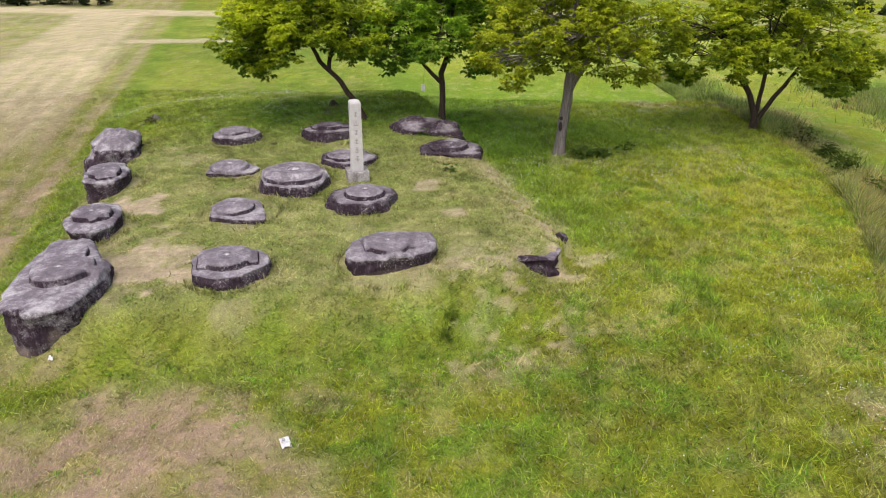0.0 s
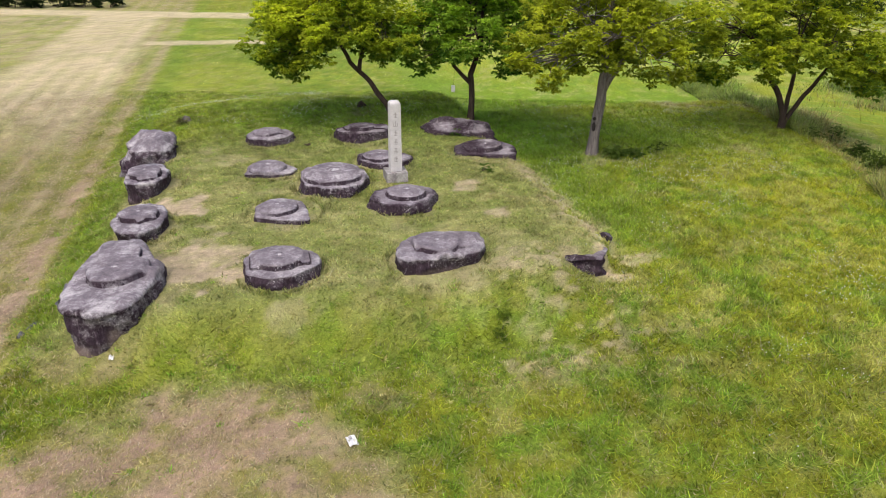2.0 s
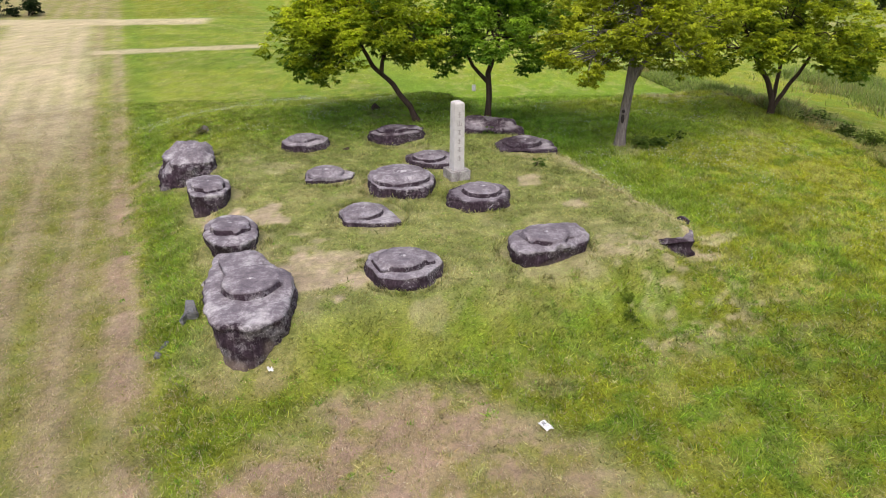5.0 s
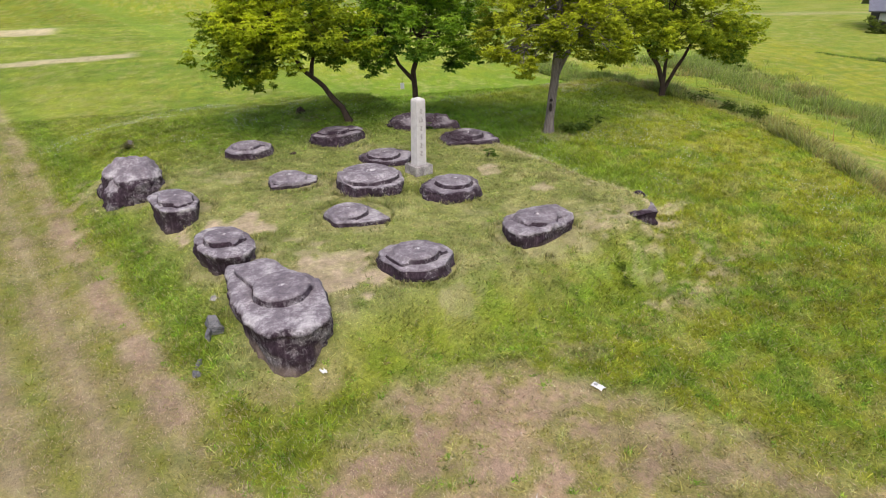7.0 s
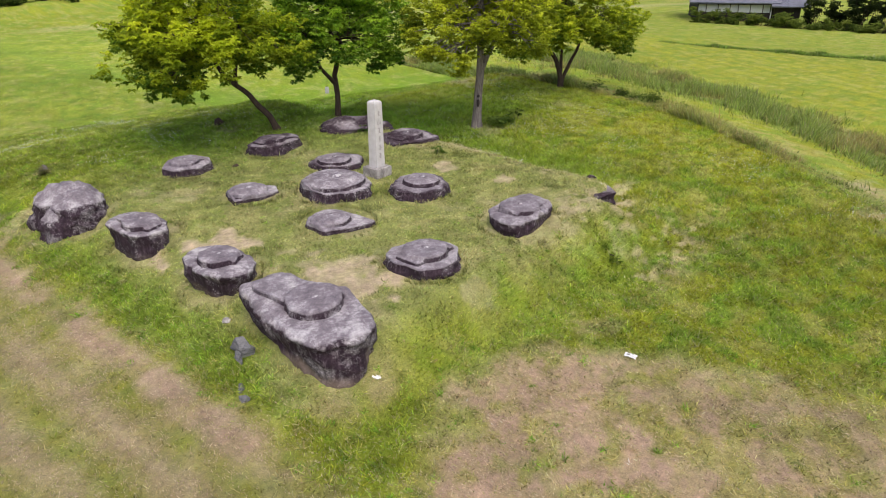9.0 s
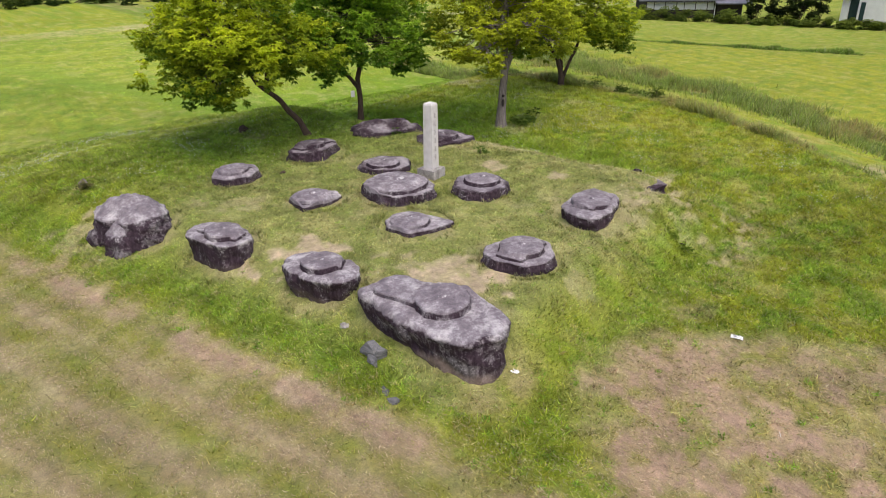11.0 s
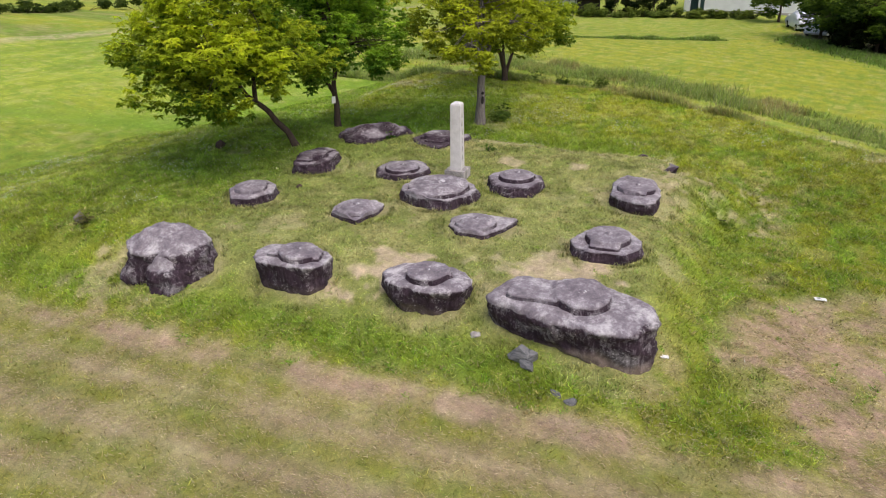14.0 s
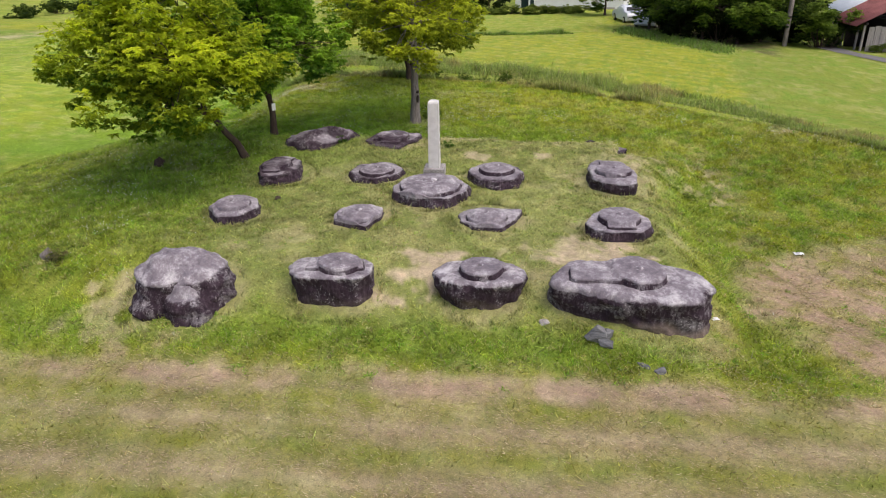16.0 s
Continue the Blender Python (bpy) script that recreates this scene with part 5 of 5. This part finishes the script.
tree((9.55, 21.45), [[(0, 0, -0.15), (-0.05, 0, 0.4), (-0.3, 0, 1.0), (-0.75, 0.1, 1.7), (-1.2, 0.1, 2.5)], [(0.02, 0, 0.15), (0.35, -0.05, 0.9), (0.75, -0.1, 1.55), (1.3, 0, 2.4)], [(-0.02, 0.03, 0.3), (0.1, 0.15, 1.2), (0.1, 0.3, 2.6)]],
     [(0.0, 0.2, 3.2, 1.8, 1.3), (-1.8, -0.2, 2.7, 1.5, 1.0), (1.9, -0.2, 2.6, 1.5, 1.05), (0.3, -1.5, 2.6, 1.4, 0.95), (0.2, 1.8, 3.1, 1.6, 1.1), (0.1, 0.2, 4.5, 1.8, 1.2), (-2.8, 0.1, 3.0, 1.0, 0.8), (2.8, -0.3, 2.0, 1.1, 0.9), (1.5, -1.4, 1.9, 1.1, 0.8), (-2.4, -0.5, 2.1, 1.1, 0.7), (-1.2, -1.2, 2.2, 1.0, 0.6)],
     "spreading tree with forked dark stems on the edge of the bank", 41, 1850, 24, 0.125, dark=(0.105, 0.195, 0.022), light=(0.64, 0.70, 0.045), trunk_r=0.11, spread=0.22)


# ---- a tag on the upright tree ----
def hanging_tag(x, y, z):
    ob = thing("hanging_tag", (x, y, z), "small pale tag hanging from a tree branch by a string", "tag", "", -20)
    part("plate", box_mesh(-0.06, 0.06, -0.006, 0.006, -0.10, 0.10, bevel=0.004), MAT_PAPER, ob)
    part("string", tube(bmesh.new(), [Vector((0, 0, 0.09)), Vector((0.02, 0, 0.25)), Vector((0.03, 0.02, 0.62))], [0.004, 0.004, 0.004], 6), MAT_BARK, ob)
    return ob


hanging_tag(-0.66, 21.12, 1.88)


# ---- shrubs and weeds ----
def shrub(x, y, lobes, label, seed, count=60, per=40, size=0.09, dark=(0.02, 0.05, 0.012), light=(0.10, 0.15, 0.02), spread=0.3, group="", name="shrub"):
    r = random.Random(seed)
    ob = thing(name, (x, y, h1(x, y)), label, "shrub", group)
    tips, tip_light = crown_points(lobes, count, r)
    bm = bmesh.new()
    for t in tips[::5]:
        tube(bm, bend(Vector((t.x * 0.3, t.y * 0.3, -0.1)), t, 0, r, 4), [0.02, 0.016, 0.012, 0.006], 5)
    tagged(part("brushwood", bm, MAT_BARK, ob), kind="stuff")
    part("foliage", leaf_cloud(np.array([t[:] for t in tips]), spread, per, size, np.array(tip_light), seed, dark, light), MAT_LEAF, ob)
    return ob


shrub(10.6, 20.5, [(0, 0, 0.25, 0.7, 0.35), (0.1, -0.9, 0.25, 0.6, 0.3), (-0.1, -1.7, 0.2, 0.5, 0.25)], "low dark green bush at the top of the bank", 61, 90, 60, 0.05, (0.025, 0.060, 0.012), (0.14, 0.20, 0.03))
shrub(10.2, 17.6, [(0, 0, 0.2, 0.5, 0.28), (0, -1.0, 0.15, 0.5, 0.22)], "low green weeds along the top of the bank", 62, 50, 50, 0.05, (0.04, 0.085, 0.015), (0.17, 0.23, 0.03))
shrub(3.75, 18.0, [(0, 0, 0.1, 0.35, 0.1), (0.6, 0.15, 0.1, 0.3, 0.1)], "broad-leaved weeds in the lawn beside a trunk", 63, 16, 10, 0.20, (0.10, 0.18, 0.03), (0.22, 0.30, 0.06), 0.2)
shrub(4.95, 18.6, [(0, 0, 0.16, 0.16, 0.14)], "small dark green seedling in the lawn", 64, 8, 20, 0.07)
shrub(0.16, 10.15, [(0, 0.30, 0.0, 0.10, 0.10), (0.0, -0.05, -0.02, 0.10, 0.10), (0, -0.4, -0.04, 0.09, 0.09)], "tuft of green weeds hanging over a small hollow", 65, 16, 20, 0.05, (0.09, 0.15, 0.02), (0.22, 0.29, 0.04), 0.14)
shrub(-8.78, 20.85, [(0, 0, 0.06, 0.26, 0.16)], "dry weeds round a tree stump", 68, 18, 30, 0.05, (0.07, 0.09, 0.02), (0.30, 0.28, 0.12), 0.16)
shrub(-0.80, 19.05, [(0, 0, 0.10, 0.35, 0.14)], "green weeds growing against a dark boulder", 66, 14, 26, 0.07, (0.03, 0.08, 0.012), (0.10, 0.17, 0.02), 0.18)
shrub(-0.15, 16.05, [(0, 0, 0.06, 0.35, 0.08)], "low clover patch in the lawn", 67, 14, 26, 0.05, (0.07, 0.15, 0.02), (0.13, 0.22, 0.03), 0.2)


# ---- the grove, cars, houses and sheds to the east ----
def grove():
    spots = ((42.4, 15.2), (39.0, 13.2), (36.6, 11.0), (36.4, 8.7), (38.2, 7.2), (41.2, 10.4))
    for k, (x, y) in enumerate(spots):
        lobes = [(0, 0, 3.0, 2.2, 1.7), (-1.5, 0.8, 2.1, 1.6, 1.1), (-1.3, -1.0, 2.0, 1.6, 1.1), (0.8, 1.3, 2.6, 1.7, 1.3), (0.2, 0, 4.8, 2.2, 1.6)]
        tree((x, y), [[(0, 0, -0.2), (0.1, 0.1, 1.0), (-0.1, 0.1, 2.6)], [(0.05, 0.1, 0.4), (0.5, -0.4, 1.4), (0.8, -0.6, 2.4)]], lobes,
             "dense dark green grove tree with leaves hanging low", 100 + k, 260, 48, 0.20, (0.022, 0.055, 0.012), (0.26, 0.38, 0.045), None, 0.10, 0.62, "grove beside the field")
    # near-black leaf colours carry the shade below the grove
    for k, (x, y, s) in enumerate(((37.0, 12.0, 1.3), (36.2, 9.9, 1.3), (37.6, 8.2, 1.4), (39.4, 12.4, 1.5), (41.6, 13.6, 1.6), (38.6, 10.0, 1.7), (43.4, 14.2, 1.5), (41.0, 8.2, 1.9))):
        shrub(x, y, [(0, 0, 0.8 * s, 1.2 * s, 0.95 * s)], "undergrowth below the grove, its shade painted into near-black leaves", 120 + k, 110, 40, 0.2, (0.010, 0.018, 0.008), (0.040, 0.060, 0.014), 0.5, "undergrowth")
    shrub(36.8, 3.5, [(0, 0, 1.0, 1.7, 1.1), (0.2, 0.2, 2.1, 1.3, 0.9), (0.3, -0.9, 1.6, 1.1, 1.0)], "tall rounded green garden shrub beside the shed", 131, 230, 64, 0.17, (0.018, 0.042, 0.010), (0.24, 0.34, 0.05), 0.4)
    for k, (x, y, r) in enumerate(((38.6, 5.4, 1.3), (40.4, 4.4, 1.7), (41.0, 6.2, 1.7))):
        shrub(x, y, [(0, 0, 0.9 * r, 1.1 * r, 1.1 * r)], "undergrowth below the grove, its shade painted into near-black leaves", 134 + k, 120, 40, 0.2, (0.012, 0.022, 0.008), (0.06, 0.09, 0.018), 0.5, "undergrowth")
    shrub(36.4, -0.1, [(0, 0, 0.25, 0.8, 0.3)], "low clipped green bush before the shed wall", 132, 40, 36, 0.12, (0.05, 0.09, 0.02), (0.22, 0.30, 0.05), 0.3)
    tree((54.0, 20.6), [[(0, 0, -0.2), (0.1, 0, 1.2), (0, 0.1, 2.4)]], [(0, 0, 2.6, 2.0, 1.6), (-1.2, 0.8, 1.7, 1.4, 1.2), (0.9, -1.0, 2.0, 1.6, 1.3)], "bright green garden tree behind the parked cars", 141, 220, 48, 0.2, (0.03, 0.07, 0.012), (0.26, 0.36, 0.04), None, 0.10, 0.6, "grove beside the field")


grove()


def car(x, y, turn, paint, label):
    """A four-door car; its nose is at +x."""
    ob = thing("car", (x, y, h1(x, y) - 0.06), label, "car", "parked cars", turn)
    side = [(-2.15, 0.35), (-2.18, 0.75), (-2.0, 0.98), (-1.35, 1.02), (-0.85, 1.36), (-0.2, 1.46), (0.35, 1.43), (1.05, 1.02), (1.75, 0.90), (2.12, 0.72), (2.18, 0.40), (2.0, 0.26), (-2.0, 0.26)]
    bm = bmesh.new()
    rows = []
    for yy, k in ((-0.84, 0.0), (-0.80, 0.35), (-0.6, 1.0), (0.6, 1.0), (0.80, 0.35), (0.84, 0.0)):
        row = []
        for px, pz in side:
            zz = pz if pz < 1.0 else 1.0 + (pz - 1.0) * (0.0 if k == 0 else (0.55 + 0.45 * k))
            row.append(bm.verts.new((px * (0.985 + 0.015 * k), yy, zz - (0.03 * (1 - k) if pz > 0.7 else 0))))
        rows.append(row)
    m = len(side)
    for a, b in zip(rows, rows[1:]):
        for k in range(m):
            bm.faces.new((a[k], a[(k + 1) % m], b[(k + 1) % m], b[k]))
    bm.faces.new(rows[0][::-1])
    bm.faces.new(rows[-1])
    bmesh.ops.recalc_face_normals(bm, faces=bm.faces)
    bmesh.ops.bevel(bm, geom=[e for e in bm.edges if e.calc_face_angle(0) > 0.5], offset=0.03, segments=2, affect="EDGES", profile=0.6)
    for f in bm.faces:
        f.smooth = True
    part("body", bm, paint, ob)

    def pane(pts, name):
        bm = bmesh.new()
        vs = [bm.verts.new(p) for p in pts]
        bm.faces.new(vs)
        bmesh.ops.solidify(bm, geom=bm.faces[:], thickness=0.012)
        part(name, bm, MAT_GLASS_DARK, ob)

    pane([(0.46, -0.56, 1.405), (0.46, 0.56, 1.405), (0.99, 0.62, 1.07), (0.99, -0.62, 1.07)], "windscreen")
    pane([(-0.92, -0.56, 1.33), (-1.30, -0.62, 1.06), (-1.30, 0.62, 1.06), (-0.92, 0.56, 1.33)], "rear_window")
    for s in (-1, 1):
        pane([(0.80, s * 0.815, 1.06), (0.35, s * 0.70, 1.36), (-0.15, s * 0.70, 1.385), (-0.15, s * 0.825, 1.06)], "side_window")
        pane([(-0.22, s * 0.825, 1.06), (-0.22, s * 0.70, 1.385), (-0.78, s * 0.70, 1.31), (-1.10, s * 0.815, 1.06)], "side_window")
        lamp = part("headlight", box_mesh(1.98, 2.14, s * 0.62 - 0.16, s * 0.62 + 0.16, 0.66, 0.79, bevel=0.03), MAT_LAMP, ob)
        mirror = part("wing_mirror", box_mesh(0.72, 0.86, s * 0.93 - 0.08, s * 0.93 + 0.08, 1.02, 1.14, bevel=0.03), paint, ob)
        for wx in (-1.32, 1.35):
            bm = bmesh.new()
            bmesh.ops.create_cone(bm, cap_ends=True, segments=28, radius1=0.31, radius2=0.31, depth=0.2)
            bmesh.ops.bevel(bm, geom=[e for e in bm.edges if e.calc_face_angle(0) > 1], offset=0.03, segments=2, affect="EDGES")
            bmesh.ops.rotate(bm, verts=bm.verts, cent=(0, 0, 0), matrix=Matrix.Rotation(radians(90), 3, "X"))
            wheel = part("wheel", bm, MAT_RUBBER, ob)
            wheel.matrix_local = pose(wx, s * 0.77, 0.31)
            bm = bmesh.new()
            bmesh.ops.create_cone(bm, cap_ends=True, segments=20, radius1=0.19, radius2=0.17, depth=0.03)
            bmesh.ops.rotate(bm, verts=bm.verts, cent=(0, 0, 0), matrix=Matrix.Rotation(radians(90 * s), 3, "X"))
            rim = part("rim", bm, MAT_RIM, wheel)
            rim.matrix_local = pose(0, s * 0.105, 0)
    return ob


car(49.1, 17.75, 25.5, MAT_CARPAINT, "silver saloon car parked beyond the field")
car(45.7, 15.4, 168, MAT_WHITEPAINT, "white car parked under the grove's edge")


def roof_slab(bm, x0, x1, y0, z0, y1, z1, thick=0.08):
    vs = [bm.verts.new(p) for p in ((x0, y0, z0), (x1, y0, z0), (x1, y1, z1), (x0, y1, z1))]
    f = bm.faces.new(vs)
    bm.normal_update()
    bmesh.ops.solidify(bm, geom=[f], thickness=-thick if f.normal.z > 0 else thick)
    return bm


def farmhouse():
    """Long low house: white plaster panels between dark posts over a dark board skirting, under a tiled roof. +y is its back."""
    a, b = Vector((49.0, 44.6)), Vector((54.2, 39.3))
    turn = math.degrees(math.atan2(b.y - a.y, b.x - a.x))
    ob = thing("farmhouse", (a.x, a.y, h1(a.x, a.y) - 0.40), "low Japanese farmhouse with white plaster panels and grey tiled roof", "house", "", turn)
    L, deep, wall_h = 6.55, 6.0, 2.1
    part("wall", box_mesh(0.0, L, 0.06, deep, 0, wall_h), MAT_TIMBER, ob, "black timber wall")
    part("skirting", box_mesh(-0.02, L + 0.02, 0.0, 0.055, 0.0, 1.0, bevel=0.01), MAT_TIMBER, ob)
    widths = (0.72, 1.06, 1.06, 0.72, 1.06, 1.10, 0.65)
    x = 0.06
    for w in widths:
        part("plaster_panel", box_mesh(x, x + w - 0.07, 0.0, 0.055, 1.12, 1.80, bevel=0.006), MAT_PLASTER, ob, "white plaster panel")
        part("post", box_mesh(x + w - 0.065, x + w - 0.005, -0.03, 0.055, 0, wall_h, bevel=0.006), MAT_TIMBER, ob)
        x += w
    bm = bmesh.new()
    roof_slab(bm, -0.9, L + 0.4, -0.9, 1.95, deep / 2, 3.9, 0.12)
    roof_slab(bm, -0.9, L + 0.4, deep + 0.9, 1.95, deep / 2, 3.9, 0.12)
    roof = part("roof", bm, MAT_TILE, ob, "dark grey tiled roof")
    slope = math.atan2(1.95, deep / 2 + 0.9)
    run = math.hypot(1.95, deep / 2 + 0.9)
    bm = bmesh.new()
    bmesh.ops.create_cone(bm, cap_ends=True, segments=8, radius1=0.045, radius2=0.045, depth=run)
    rib = bpy.data.meshes.new("tile_row")
    bm.to_mesh(rib)
    bm.free()
    rib.materials.append(MAT_TILE)
    for k in range(34):
        r = new("tile_row", rib)
        r.parent = roof
        r.matrix_local = Matrix.Translation((-0.8 + k * 0.255, -0.9 + run / 2 * math.cos(slope), 2.0 + run / 2 * math.sin(slope))) @ Matrix.Rotation(slope - math.pi / 2, 4, "X")
    part("ridge", box_mesh(-1.0, L + 0.5, deep / 2 - 0.16, deep / 2 + 0.16, 3.86, 4.15, bevel=0.05), MAT_TILE, ob)
    # the porch wing with its own small roof
    part("porch_wall", box_mesh(L + 0.1, L + 2.4, -0.3, 3.5, 0, 2.0), MAT_TIMBER, ob)
    bm = bmesh.new()
    roof_slab(bm, L - 0.3, L + 3.0, -1.2, 1.7, 1.6, 3.2, 0.12)
    part("porch_roof", bm, MAT_TILE, ob)
    part("downpipe", box_mesh(L - 0.12, L - 0.04, -0.12, -0.04, 0.2, 2.0, bevel=0.02), MAT_PLASTER, ob, "white downpipe")
    return ob


farmhouse()


def white_barn():
    a, b = Vector((61.5, 31.0)), Vector((62.1, 20.0))
    turn = math.degrees(math.atan2(b.y - a.y, b.x - a.x))
    ob = thing("warehouse", (a.x, a.y, h1(a.x, a.y) - 0.1), "large plain white-walled warehouse beyond the field", "building", "", turn)
    L = (b - a).length
    part("wall", box_mesh(0.9, L, 0.0, 9.0, 0, 4.2), MAT_PLASTER, ob, "plain white wall")
    part("plinth", box_mesh(0.88, L + 0.02, -0.03, -0.003, 0, 0.35, bevel=0.008), MAT_CONCRETE, ob)
    part("door", box_mesh(1.1, 1.5, -0.03, 0.0, 0.2, 1.9, bevel=0.008), MAT_GREEN_NET, ob, "dark green door sheet")
    part("lean_to_wall", box_mesh(-0.6, 0.0, 0.2, 5.0, 0, 2.2), MAT_PLASTER, ob)
    part("recess", box_mesh(0.0, 0.9, 0.5, 5.0, 0, 2.6), MAT_GREEN_NET, ob, "dark green sheeting between the walls")
    bm = bmesh.new()
    roof_slab(bm, -0.9, 0.4, -0.3, 2.2, 5.2, 3.2, 0.1)
    part("lean_to_roof", bm, MAT_RUST, ob, "rusty red lean-to roof")
    bm = bmesh.new()
    roof_slab(bm, 0.4, L + 0.5, -0.5, 4.1, 4.5, 6.0, 0.12)
    roof_slab(bm, 0.4, L + 0.5, 9.5, 4.1, 4.5, 6.0, 0.12)
    part("roof", bm, MAT_SHEET, ob)
    return ob


white_barn()


def corrugated(x0, x1, y0, z0, y1, z1, pitch=0.22):
    n = int((x1 - x0) / pitch * 4)
    verts, faces = [], []
    for i in range(n + 1):
        x = x0 + (x1 - x0) * i / n
        d = 0.03 * math.sin(2 * math.pi * (x - x0) / pitch)
        verts += [(x, y0, z0 + d), (x, y1, z1 + d), (x, y0, z0 + d - 0.015), (x, y1, z1 + d - 0.015)]
    for i in range(n):
        a = 4 * i
        faces += [(a, a + 4, a + 5, a + 1), (a + 2, a + 3, a + 7, a + 6), (a, a + 2, a + 6, a + 4), (a + 1, a + 5, a + 7, a + 3)]
    return raw_mesh("sheet", verts, faces)


def shed(x, y, turn, roof_mat, label, L=4.0, deep=5.0):
    """Open along its front, boarded at the far end."""
    ob = thing("shed", (x, y, h1(x, y) - 0.05), label, "shed", "farm sheds", turn)
    part("back_wall", box_mesh(0, L, deep - 0.1, deep, 0, 2.0), MAT_TIMBER, ob)
    part("side_wall", box_mesh(0.0, 0.1, 0.3, deep - 0.1, 0, 2.0), MAT_TIMBER, ob)
    part("partition", box_mesh(0.1, L - 0.1, 1.6, 1.7, 0, 2.0), MAT_TIMBER, ob)
    k, y0 = 0, 0.35
    while y0 < deep - 0.4:
        part("board", box_mesh(L - 0.03, L + 0.02, y0, y0 + 0.37, 0.05, 1.62 + 0.05 * (k % 2), bevel=0.008), MAT_TIMBER_GREY, ob, "weathered grey board")
        k, y0 = k + 1, y0 + 0.40
    for px in (0.1, 1.9, L - 0.08):
        part("post", box_mesh(px - 0.06, px + 0.06, 0.02, 0.14, 0, 1.75, bevel=0.01), MAT_TIMBER_GREY, ob)
    part("roof", corrugated(-0.5, L + 0.6, -0.8, 1.75, deep * 0.55, 3.5), roof_mat, ob)
    part("rear_roof", corrugated(-0.5, L + 0.6, deep + 0.6, 1.8, deep * 0.55, 3.5), roof_mat, ob)
    part("beam", box_mesh(-0.2, L + 0.2, 0.02, 0.14, 1.76, 1.90, bevel=0.01), MAT_TIMBER, ob)
    return ob


shed(38.7, 2.25, -160, MAT_RUST, "open timber shed with a rusty red corrugated roof", 2.7)
shed(51.8, 1.4, -176, MAT_SHEET, "shed with pale blue-grey corrugated roof behind the shrubs", 8.6)


def drive():
    bm = bmesh.new()
    pts = [(37.2, 3.2), (34.9, 2.2), (31.4, -0.2), (27.0, -3.0), (22.0, -6.4)]
    prev = None
    for i in range(33):
        t = i / 32 * (len(pts) - 1)
        k = min(int(t), len(pts) - 2)
        p = Vector(pts[k]).lerp(Vector(pts[k + 1]), t - k)
        row = []
        for s in (-0.7, -0.35, 0, 0.35, 0.7):
            x, y = p.x + s * 0.55, p.y - s * 0.85
            row.append(bm.verts.new((x, y, h1(x, y) + 0.03)))
        if prev:
            for a in range(4):
                bm.faces.new((prev[a], prev[a + 1], row[a + 1], row[a]))
        prev = row
    me = bpy.data.meshes.new("drive")
    bm.to_mesh(me)
    bm.free()
    me.materials.append(MAT_ASPHALT)
    return tagged(new("drive", me), "narrow worn grey asphalt farm drive beside the shed", "drive", kind="structure")


drive()


def utility_pole(x, y):
    ob = thing("utility_pole", (x, y, h1(x, y)), "weathered grey wooden utility pole at the grove's edge", "pole")
    bm = tube(bmesh.new(), [Vector((0, 0, z)) for z in (-0.2, 2, 5, 8)], [0.16, 0.155, 0.14, 0.12], 16)
    part("shaft", bm, MAT_BARK_PALE, ob)
    part("band", tube(bmesh.new(), [Vector((0, 0, 1.8)), Vector((0, 0, 1.95))], [0.163, 0.163], 16), MAT_TIMBER, ob)
    return ob


utility_pole(36.7, 5.75)


def far_edges():
    """Hedges and shrubs that close the fields."""
    r = random.Random(5)
    for k in range(17):     # along the farmhouse and the barn
        t = k / 16
        x, y = 47.2 + 8.8 * t, 43.2 - 19.3 * t
        tall = 1.25 if k < 8 else 0.85
        shrub(x + r.uniform(-0.4, 0.4), y, [(0, 0, 0.35 * tall, 1.3, 0.5 * tall), (0.6, -0.9, 0.3 * tall, 1.1, 0.4 * tall)], "low unkempt shrubs along the field's far edge", 300 + k, 60, 24, 0.18, (0.060, 0.105, 0.020), (0.24, 0.30, 0.05), 0.4, "field edge shrubs")
    for k, (x, y, s) in enumerate(((54.0, 36.0, 1.3), (55.2, 34.8, 1.2), (56.2, 33.2, 1.5), (57.3, 31.9, 1.3), (58.0, 33.5, 1.9))):
        shrub(x, y, [(0, 0, 1.3 * s, 0.85 * s, 1.3 * s), (0.1, -0.2, 0.5 * s, 0.9 * s, 0.6 * s)], "clipped dark garden shrub before the farmhouse", 165 + k, 90, 40, 0.2, (0.012, 0.026, 0.010), (0.060, 0.085, 0.018), 0.4, "garden shrubs")
    for k in range(6):      # dark hedge to the far west
        shrub(-36.5 + 1.7 * k, 57.6 + 0.35 * k, [(0, 0, 0.7, 1.3, 0.8)], "dark clipped hedge beyond the farm lane", 180 + k, 60, 36, 0.18, (0.010, 0.022, 0.008), (0.04, 0.07, 0.014), 0.45, "far hedge")
    for k in range(14):     # rough green edge behind the fields
        shrub(-24 + 6.2 * k, 84 + 1.5 * math.sin(k * 1.7) - 0.12 * max(0, k - 5) ** 2, [(0, 0, 0.5, 3.2, 0.7), (2.2, 0.6, 0.4, 2.4, 0.5)], "rough green hedge at the far end of the fields", 200 + k, 70, 36, 0.3, (0.03, 0.06, 0.015), (0.13, 0.18, 0.03), 0.7, "field end hedge")


far_edges()
